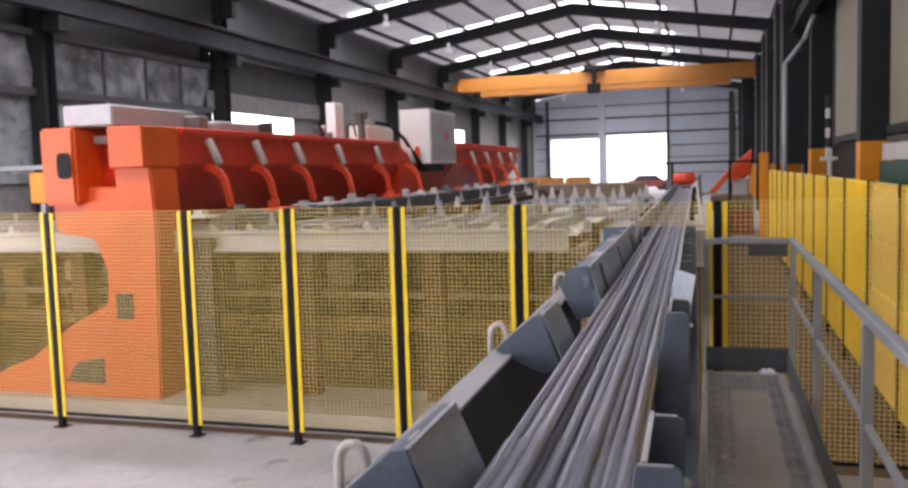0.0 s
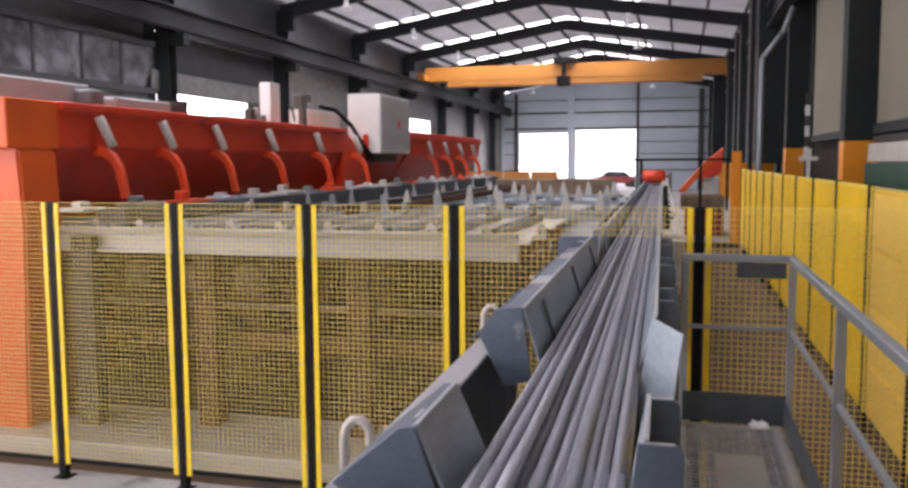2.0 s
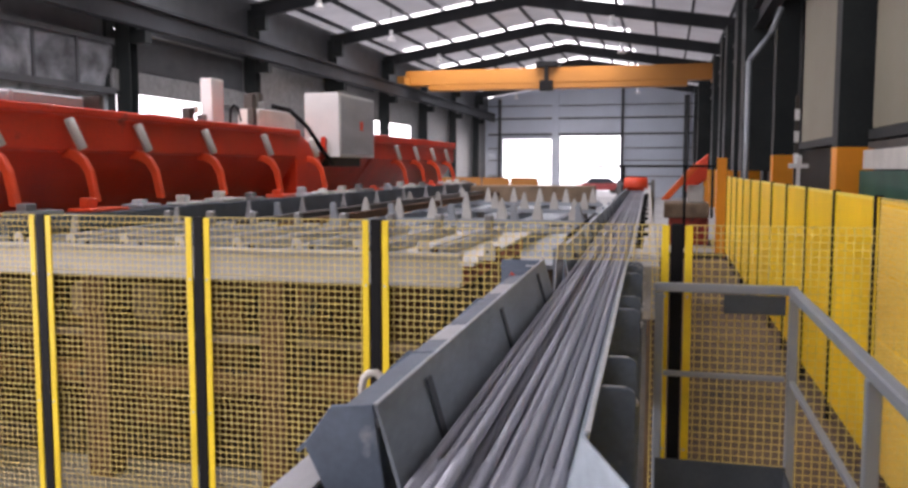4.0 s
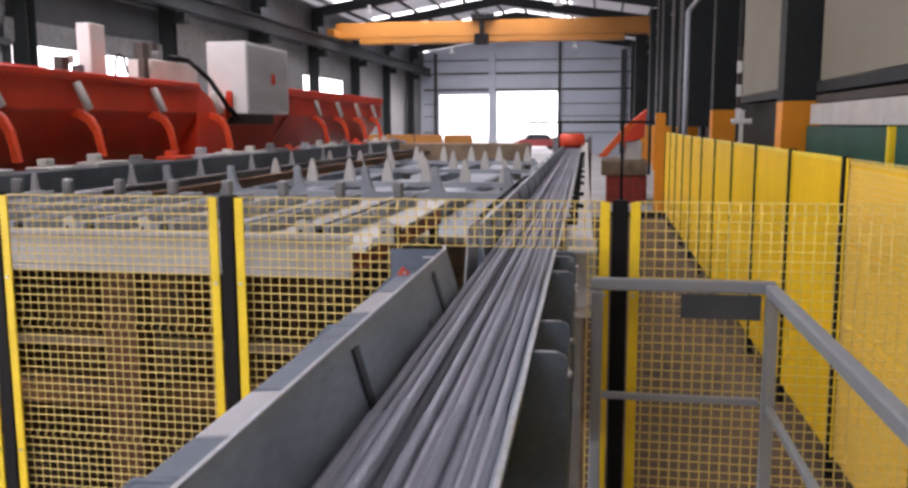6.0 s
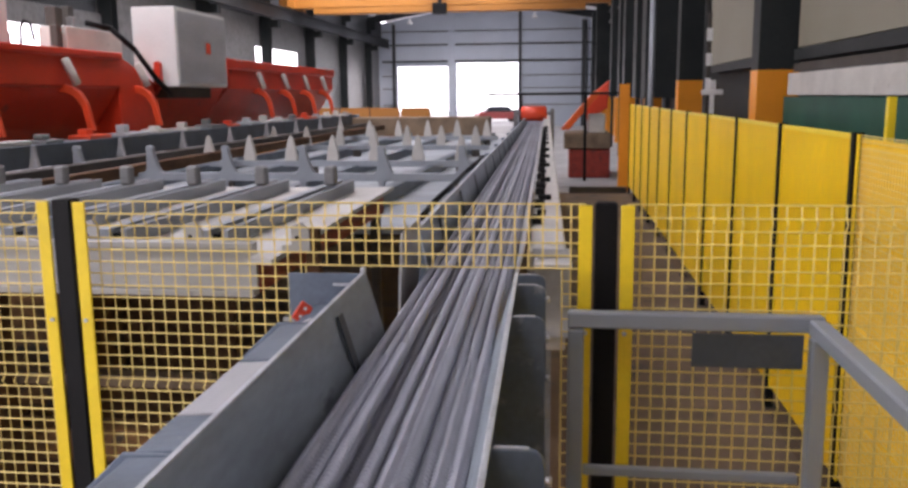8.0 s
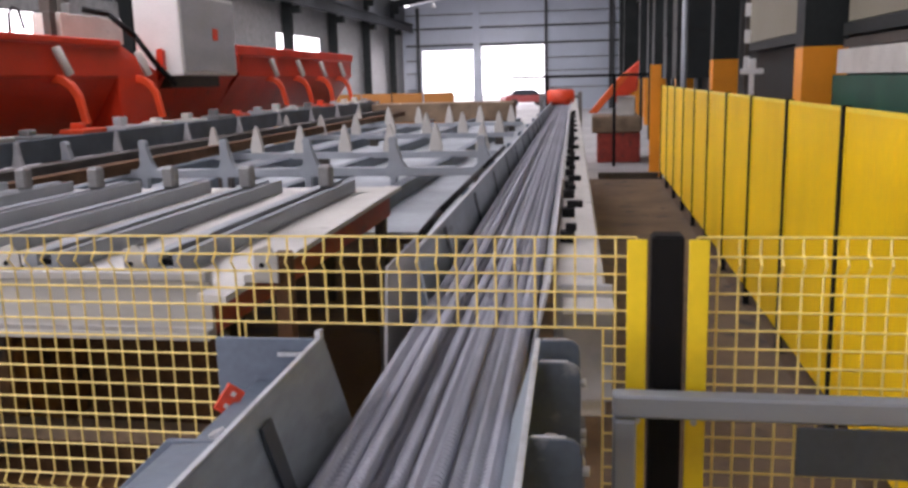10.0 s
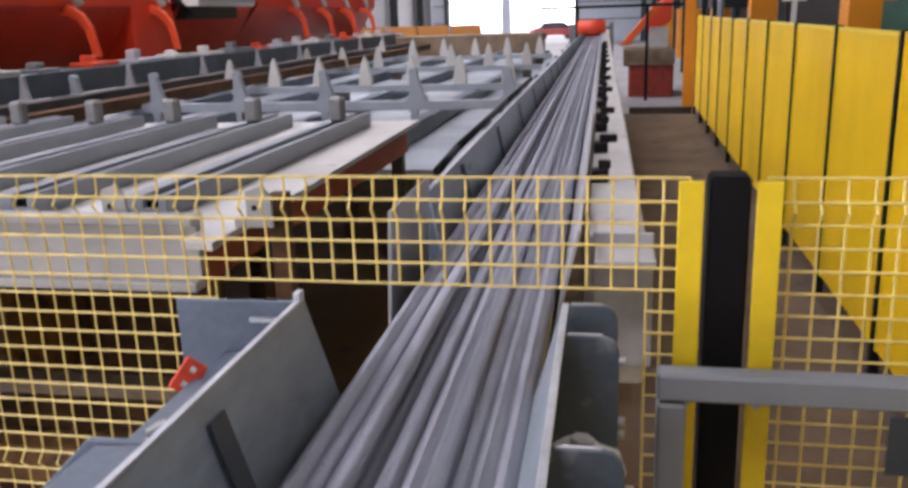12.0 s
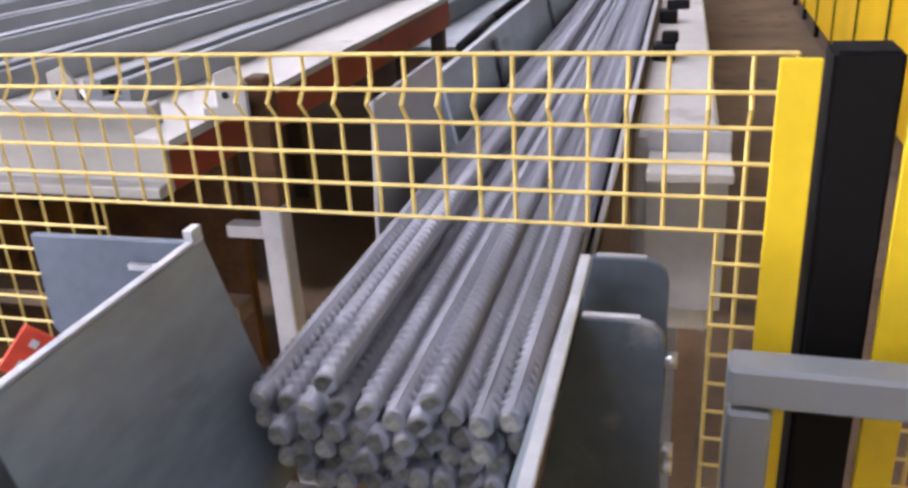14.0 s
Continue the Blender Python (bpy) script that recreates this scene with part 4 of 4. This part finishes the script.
# ---- transfer table behind the fence ----
tb = empty("transfer_table")
TX, TY = -0.55, 8.62
bm = bmesh.new()
prism(bm, [(TY - 0.05, 1.765), (TY, 1.765), (TY, 1.56), (TY - 0.06, 1.56), (TY - 0.06, 1.585), (TY - 0.02, 1.59), (TY - 0.02, 1.735), (TY - 0.05, 1.74)], "x", -9.0, TX + 0.02)
part("front_lip", bm, "table", tb, "pale grey folded steel front lip", 0.003)
boxes("top_plate", [(-9.0, TX - 0.02, TY, 11.0, 1.70, 1.715)], "offwhite", tb, "pale worn steel deck")
bm = bmesh.new()
prism(bm, [(TX - 0.02, TY + 0.003), (TX + 0.024, TY + 0.003), (TX + 0.024, 8.5), (-0.43, 8.48), (-0.48, 11.0), (TX - 0.02, 11.0)], "z", 1.70, 1.72)
part("deck_edge", bm, "offwhite", tb)
boxes("end_channel", [(TX - 0.02, TX, TY + 0.02, 11.0, 1.55, 1.698)], "channelred", tb, "red-brown edge channel", 0.003)
for i in range(20):
    x = -0.74 - 0.42 * i
    bm = bmesh.new()
    prism(bm, [(x - 0.075, 1.715), (x - 0.075, 1.785), (x - 0.024, 1.785), (x - 0.024, 1.745), (x + 0.024, 1.745), (x + 0.024, 1.785), (x + 0.05, 1.785), (x + 0.05, 1.715)], "y", TY + 0.12, 10.8)
    rail_ = part("slide_rail", bm, "rail", tb, "grey slotted slide rail", 0.002)
    boxes("chain", [(x - 0.0225, x + 0.0225, TY + 0.14, 10.78, 1.7455, 1.765)], "black", rail_, "black chain in the slot")
    boxes("end_lug", [(x - 0.034, x + 0.034, 10.4, 10.47, 1.785, 1.9)], "beam", tb, "", 0.012)
    xl = x + 0.37
    bm = bmesh.new()
    prism(bm, [(xl - 0.072, 1.7205), (xl + 0.036, 1.7205), (xl + 0.036, 1.80), (xl + 0.01, 1.836), (xl - 0.036, 1.82), (xl - 0.036, 1.75), (xl - 0.072, 1.745)], "y", TY + 0.02, TY + 0.032)
    lug = part("stop_lug", bm, "table", tb, "", 0.002)
    bm = bmesh.new()
    rod(bm, (xl - 0.012, TY + 0.017, 1.775), (xl - 0.012, TY + 0.021, 1.775), 0.008, 10)
    part("hole", bm, "black", lug)
    bm = bmesh.new()
    prism(bm, [(TY + 0.034, 1.716), (TY + 0.1, 1.716), (TY + 0.034, 1.8)], "x", xl - 0.012, xl + 0.012)
    part("web", bm, "black", lug)
for x in np.arange(-8.6, -0.5, 1.35):
    boxes("leg", [(x - 0.09, x + 0.09, TY + 0.1, TY + 0.28, 0, 1.56)], "rust", tb)
    boxes("leg", [(x - 0.09, x + 0.09, 10.5, 10.68, 0, 1.7)], "dark", tb)
boxes("tie_beam", [(-9.0, TX - 0.05, TY + 0.3, TY + 0.44, 0.72, 0.86)], "brown", tb)
boxes("floor_plate", [(-9.0, TX - 0.1, TY - 0.5, TY + 0.5, -0.094, 0.09)], "table", tb, "pale dusty plinth under the table", 0.01)
for x in (-3.4, -2.9, -3.95, -6.1, -5.6):
    boxes("housing", [(x - 0.12, x + 0.12, TY + 0.25, TY + 0.45, 1.2, 1.45)], "wood", tb, "dusty brown bearing housing", 0.03)
boxes("tie_beam", [(-9.0, TX - 0.05, TY + 0.28, TY + 0.36, 1.07, 1.12)], "wood", tb, "brown dusty tie bar")
# added back sheet, coloured for the shade beneath the table top
boxes("skirt", [(-9.0, TX - 0.6, 9.9, 9.95, 0.02, 1.69)], "rust", tb, "brown back sheet with the table's shade put into its colour")
for i in range(12):
    x = -8.7 + 0.6 * i
    boxes("drive_box", [(x, x + 0.34, 9.3, 9.85, 0.3 + 0.25 * (i % 3), 1.15 + 0.08 * (i % 4))], "brown", tb, "", 0.02)
boxes("end_leg", [(-0.37, -0.32, 8.7, 8.75, 1.5, 1.8)], "rust", tb, "dull brown upper leg", 0.004)
boxes("end_leg", [(-0.375, -0.32, 8.695, 8.75, 0, 1.498)], "pale", tb, "pale grey lower leg", 0.004)
boxes("bracket", [(-0.47, -0.378, 8.7, 8.74, 1.42, 1.45)], "pale", tb)
boxes("corner_leg", [(-0.62, -0.56, 10.9, 10.96, 0, 1.698)], "dark", tb, "", 0.004)
tagged(tb, "pale grey steel transfer table with slotted slide rails", "table")


def pusher_row(y, x0, n, step, z, tall, label):
    e = empty("pusher_row", pose(0, y, 0))
    boxes("cross_beam", [(x0 - step * n, x0 + 0.2, -0.03, 0.03, z - 0.07, z)], "rail", e, "", 0.004)
    first = None
    for i in range(n):
        x = x0 - step * i
        if first is None:
            bm = bmesh.new()
            if tall:
                prism(bm, [(-0.07, 0), (0.07, 0), (0.072, 0.05), (0.055, 0.13), (0.026, 0.25), (0.0, 0.3), (-0.026, 0.25), (-0.055, 0.13), (-0.072, 0.05)], "y", -0.03, 0.03)
                first = part("pusher", bm, "offwhite", e, "white pointed pusher", 0.006)
            else:
                prism(bm, [(-0.07, 0.0), (-0.07, -0.06), (-0.028, -0.08), (-0.026, -0.26), (0.026, -0.26), (0.028, -0.08), (0.07, -0.06), (0.07, 0.0), (0.11, 0.0), (0.075, 0.05), (0.045, 0.15), (0.034, 0.19), (0.036, 0.22), (0.018, 0.245), (-0.022, 0.245), (-0.036, 0.22), (-0.028, 0.18), (-0.036, 0.03)], "y", -0.031, 0.031)
                first = part("upright", bm, "rail", e, "", 0.006)
            first.matrix_basis = pose(x, 0, z)
        else:
            again(first, e, pose(x, 0, z))
    for x in (x0, x0 - step * n * 0.5, x0 - step * n):
        boxes("leg", [(x - 0.06, x + 0.06, -0.03, 0.03, 0, z - 0.07)], "dark", e)
    return tagged(e, label, "pusher", "pusher rows")


pusher_row(13.0, -0.27, 6, 0.715, 1.63, False, "blue-grey row of upright stops on a cross beam")
pusher_row(15.3, -0.55, 7, 0.5, 1.57, True, "row of white pointed pushers on a blue-grey beam")
pusher_row(18.4, -0.7, 7, 0.52, 1.57, True, "row of white pointed pushers on a blue-grey beam")
pusher_row(21.4, -0.8, 7, 0.55, 1.57, True, "row of white pointed pushers on a blue-grey beam")
dk = boxes("pusher_deck", [(-4.0, -0.3, 11.3, 24.0, 1.36, 1.4)], "palede")
structure(dk, "pale grey steel deck under the pushers", "deck")
for x in (-0.9, -1.8, -2.7, -3.6):
    r = boxes("skid_beam", [(x - 0.05, x + 0.05, 11.2, 24.0, 1.4, 1.52)], "bluegrey", None, "", 0.004)
    tagged(r, "blue-grey skid beam along the pusher deck", "beam", "skid beams")
br = boxes("timber_rack", [(-7.5, -1.0, 24.3, 24.8, 1.45, 1.85)], "wood", None, "", 0.02)
tagged(br, "dark brown rack beam across the far end of the deck", "beam")
for x in (-7.2, -4.2, -1.3):
    boxes("leg", [(x - 0.1, x + 0.1, 24.4, 24.7, 0, 1.45)], "dark", br)

# roller rail in front of the red machine
rr_ = empty("clamp_rail")
boxes("rail", [(-4.35, -4.05, 8.9, 25.0, 1.7, 1.9)], "bluegrey", rr_, "blue-grey rail", 0.006)
boxes("rail", [(-3.85, -3.7, 8.7, 25.0, 1.55, 1.72)], "dark", rr_, "", 0.006)
boxes("rail", [(-3.35, -3.25, 8.75, 24.0, 1.6, 1.7)], "rust", rr_, "rust-brown rail", 0.004)
for i in range(22):
    y = 8.4 + i * 0.75
    boxes("carrier", [(-4.32, -4.08, y, y + 0.3 + 0.12 * (i % 3), 1.9, 1.93 + 0.012 * (i % 2)), (-4.26, -4.16, y + 0.08, y + 0.2, 1.93, 1.98 + 0.02 * (i % 3))], ("offwhite", "beam", "hookred", "pale", "offwhite")[i % 5], rr_, "", 0.008)
    if i % 2:
        bm = bmesh.new()
        prism(bm, [(-4.045, 1.7), (-3.945, 1.7), (-3.97, 1.8), (-3.985, 1.9), (-4.005, 1.9), (-4.02, 1.8)], "y", y + 0.4, y + 0.45)
        part("finger", bm, "pale", rr_, "", 0.006)
for y in np.arange(8.5, 25, 2.4):
    boxes("leg", [(-4.3, -4.1, y, y + 0.15, 0, 1.7)], "dark", rr_)
tagged(rr_, "blue-grey rail with small carriers in front of the red machine", "rail")

# ---- red beam machine ----
rm = empty("red_bending_line")


def beam_run(y0, y1, top=2.83, name="beam"):
    bm = bmesh.new()
    prism(bm, [(-4.55, top), (-4.55, 2.76), (-4.6, 2.75), (-4.6, 2.44), (-4.64, 2.42), (-4.74, 2.26), (-4.92, 2.0), (-5.12, 1.75), (-5.6, 1.75), (-5.6, top)], "y", y0, y1)
    return part(name, bm, "red", rm, "deep red box beam", 0.012)


beam_run(8.8, 15.3)
boxes("head_web", [(-4.985, -4.62, 8.7, 8.799, 2.42, 2.82)], "orange", rm)
boxes("head_sill", [(-5.9, -5.825, 8.4, 8.7, 2.55, 2.78)], "orange", rm, "", 0.02)
boxes("head_bar", [(-5.398, -5.0, 8.5, 8.6, 2.68, 2.76)], "offwhite", rm)
bm = bmesh.new()
prism(bm, [(15.3, 2.83), (16.2, 2.5), (16.2, 1.7), (15.3, 1.7)], "x", -5.6, -4.62)
part("sloped_end", bm, "red", rm, "", 0.012)
beam_run(16.2, 18.5, 2.5)
beam_run(18.5, 24.8, 2.9)
GY = (9.33, 10.32, 11.35, 12.65, 14.15, 15.7, 19.9, 21.2, 22.5, 23.8)
arm0 = cyl0 = None
for y in GY:
    if arm0 is None:
        bm = bmesh.new()
        pts = [(-4.62, 2.46), (-4.52, 2.44), (-4.43, 2.37), (-4.36, 2.25), (-4.33, 2.1), (-4.3, 1.97)]
        inner = [(-4.38, 1.97), (-4.4, 2.1), (-4.43, 2.22), (-4.49, 2.31), (-4.58, 2.36), (-4.68, 2.37)]
        prism(bm, pts + inner, "y", -0.032, 0.032)
        arm0 = part("hook_arm", bm, "hookred", rm, "bright red curved hook arm", 0.008)
        arm0.matrix_basis = pose(0, y, 0)
        bm = bmesh.new()
        rod(bm, (-4.545, -0.07, 2.72), (-4.48, 0.03, 2.45), 0.044, 16)
        cyl0 = part("cylinder", bm, "offwhite", rm, "cream hydraulic cylinder", 0.006)
        cyl0.matrix_basis = pose(0, y, 0)
    else:
        again(arm0, rm, pose(0, y, 0))
        again(cyl0, rm, pose(0, y, 0))
# portal leg at the near end
bm = bmesh.new()
prism(bm, [(-5.2, 1.05), (-5.67, 0.82), (-6.2, 0.46), (-6.9, 0.2), (-6.9, GROUND), (-4.63, GROUND), (-4.56, 1.8), (-4.6, 2.42), (-5.02, 2.42), (-5.02, 2.12), (-5.8, 2.08), (-5.76, 1.78), (-5.32, 1.72), (-5.18, 1.4)], "y", 8.3, 8.75)
leg = part("portal_leg", bm, "orange", rm, "bright orange portal leg", 0.02, 2)
boxes("pocket", [(-5.08, -4.89, 8.288, 8.299, 0.9, 1.16)], "dark", leg, "dark square opening")
bm = bmesh.new()
prism(bm, [(-5.28, 0.22), (-5.76, 0.24), (-5.6, 0.44), (-5.28, 0.5)], "y", 8.288, 8.299)
part("pocket", bm, "dark", leg, "dark three-cornered opening")
head = boxes("head_block", [(-5.82, -5.4, 8.2, 8.75, 2.06, 2.84)], "orange", rm, "orange head block", 0.03, 2)
bm = bmesh.new()
prism(bm, [(-5.525 + 0.085 * math.copysign(abs(math.cos(a)) ** 0.5, math.cos(a)), 2.46 + 0.13 * math.copysign(abs(math.sin(a)) ** 0.5, math.sin(a))) for a in np.arange(0, 2 * math.pi, math.pi / 12)], "y", 8.188, 8.199)
part("slot", bm, "black", head, "dark rounded slot")
boxes("beam_head", [(-5.0, -4.6, 8.2, 8.8, 2.42, 2.83)], "orange", rm, "orange beam end", 0.01)
boxes("head_sill", [(-5.398, -5.025, 8.35, 8.75, 2.085, 2.24)], "orange", rm, "", 0.02)
boxes("head_back", [(-5.398, -5.0, 8.62, 8.7, 2.26, 2.66)], "red", rm)
boxes("top_duct", [(-5.6, -5.0, 8.3, 9.75, 2.845, 3.06)], "pale", rm, "pale grey duct on top", 0.02)
boxes("top_duct", [(-5.2, -4.75, 9.8, 10.75, 2.835, 2.95)], "pale", rm, "pale grey duct on top", 0.02)
boxes("motor", [(-5.0, -4.8, 9.5, 9.7, 2.835, 3.0)], "beam", rm, "", 0.02)
boxes("end_bracket", [(-4.8, -4.62, 10.8, 10.86, 2.835, 2.97)], "dark", rm)
boxes("end_bracket", [(-5.0, -4.8, 11.9, 12.5, 2.835, 2.87)], "red", rm)
tagged(rm, "long red bar-bending machine beam on an orange portal leg", "machine")

cab = empty("control_cabinet")
boxes("body", [(-4.93, -4.34, 16.3, 17.95, 2.45, 3.46)], "white", cab, "", 0.012, 2)
boxes("door", [(-4.338, -4.328, 16.36, 17.89, 2.5, 3.41)], "pale", cab, "plain grey cabinet door", 0.003)
boxes("warning_plate", [(-4.327, -4.324, 17.2, 17.36, 2.9, 3.05)], "tag", cab)
boxes("bracket", [(-4.9, -4.55, 16.4, 17.8, 2.3, 2.449)], "dark", cab)
tagged(cab, "white control cabinet mounted on the red machine", "cabinet")
cb2 = empty("valve_post")
boxes("column", [(-5.15, -4.98, 13.55, 13.85, 2.83, 3.42)], "white", cb2, "white valve column", 0.01)
boxes("tray", [(-5.4, -5.05, 15.0, 16.25, 2.832, 3.13)], "offwhite", cb2, "", 0.01)
for x, y, z, w, h, m_ in ((-5.15, 13.25, 2.83, 0.06, 0.2, "dark"), (-5.05, 13.4, 2.83, 0.05, 0.12, "beam"), (-5.1, 13.35, 2.96, 0.03, 0.1, "offwhite"), (-5.1, 13.95, 2.83, 0.04, 0.16, "dark"),
                          (-5.25, 15.1, 3.131, 0.07, 0.22, "dark"), (-5.15, 15.3, 3.131, 0.05, 0.12, "beam"), (-5.3, 15.45, 3.131, 0.06, 0.26, "dark"), (-5.12, 14.9, 2.83, 0.05, 0.3, "dark")):
    boxes("valve", [(x - w, x + w, y - w, y + w, z, z + h)], m_, cb2, "", 0.01)
bm = bmesh.new()
bent_rod(bm, [(-5.06, 14.15, 2.84), (-5.05, 14.15, 3.05), (-5.0, 14.15, 3.12), (-4.94, 14.15, 3.08), (-4.9, 14.15, 2.9)], 0.016, 8)
part("cable", bm, "black", cb2, "black looped cable")
bm = bmesh.new()
tube(bm, [(-5.1, 15.5, 3.2), (-4.9, 15.7, 3.15), (-4.7, 15.9, 2.9), (-4.55, 16.1, 2.55), (-4.5, 16.4, 2.35)], 0.035, 8)
part("cable_chain", bm, "black", cb2, "black cable bundle")
tagged(cb2, "white valve column with black cables on the red machine", "valve column")

yb_ = empty("yellow_switch_box", pose(-8.8, 11.5, 0))
boxes("box", [(-0.17, 0.18, -0.1, 0.1, 2.0, 2.45)], "band", yb_, "orange-yellow box", 0.02)
boxes("stand", [(-0.04, 0.04, -0.04, 0.04, 0, 2.0)], "rail", yb_)
boxes("bar", [(-1.2, 0.2, 0.11, 0.16, 2.5, 2.56)], "rail", yb_)
tagged(yb_, "orange-yellow switch box on a grey stand behind the machine", "switch box")

# far yellow guard panels
for i in range(6):
    g = boxes("guard_panel", [(-9.6 + i * 1.0, -8.64 + i * 1.0, 33.0, 33.03, 0.0, 1.95)], "crane", None, "", 0.003)
    tagged(g, "yellow guard panel behind the red machine", "guard panel", "far guard panels")


# ---- movement ----
def motions():
    """The bundle slides along the line, away from the camera."""
    for ob, u, z, roll, tail, yaw in bars:
        rows = []
        for t in (0.0, 7.0, 14.0):
            v = 0.215 + tail - SPEED * (14.0 - t)
            rows.append((t, LINE @ pose(u, v, z, 0, roll, yaw)))
        walk(ob, rows)


motions()
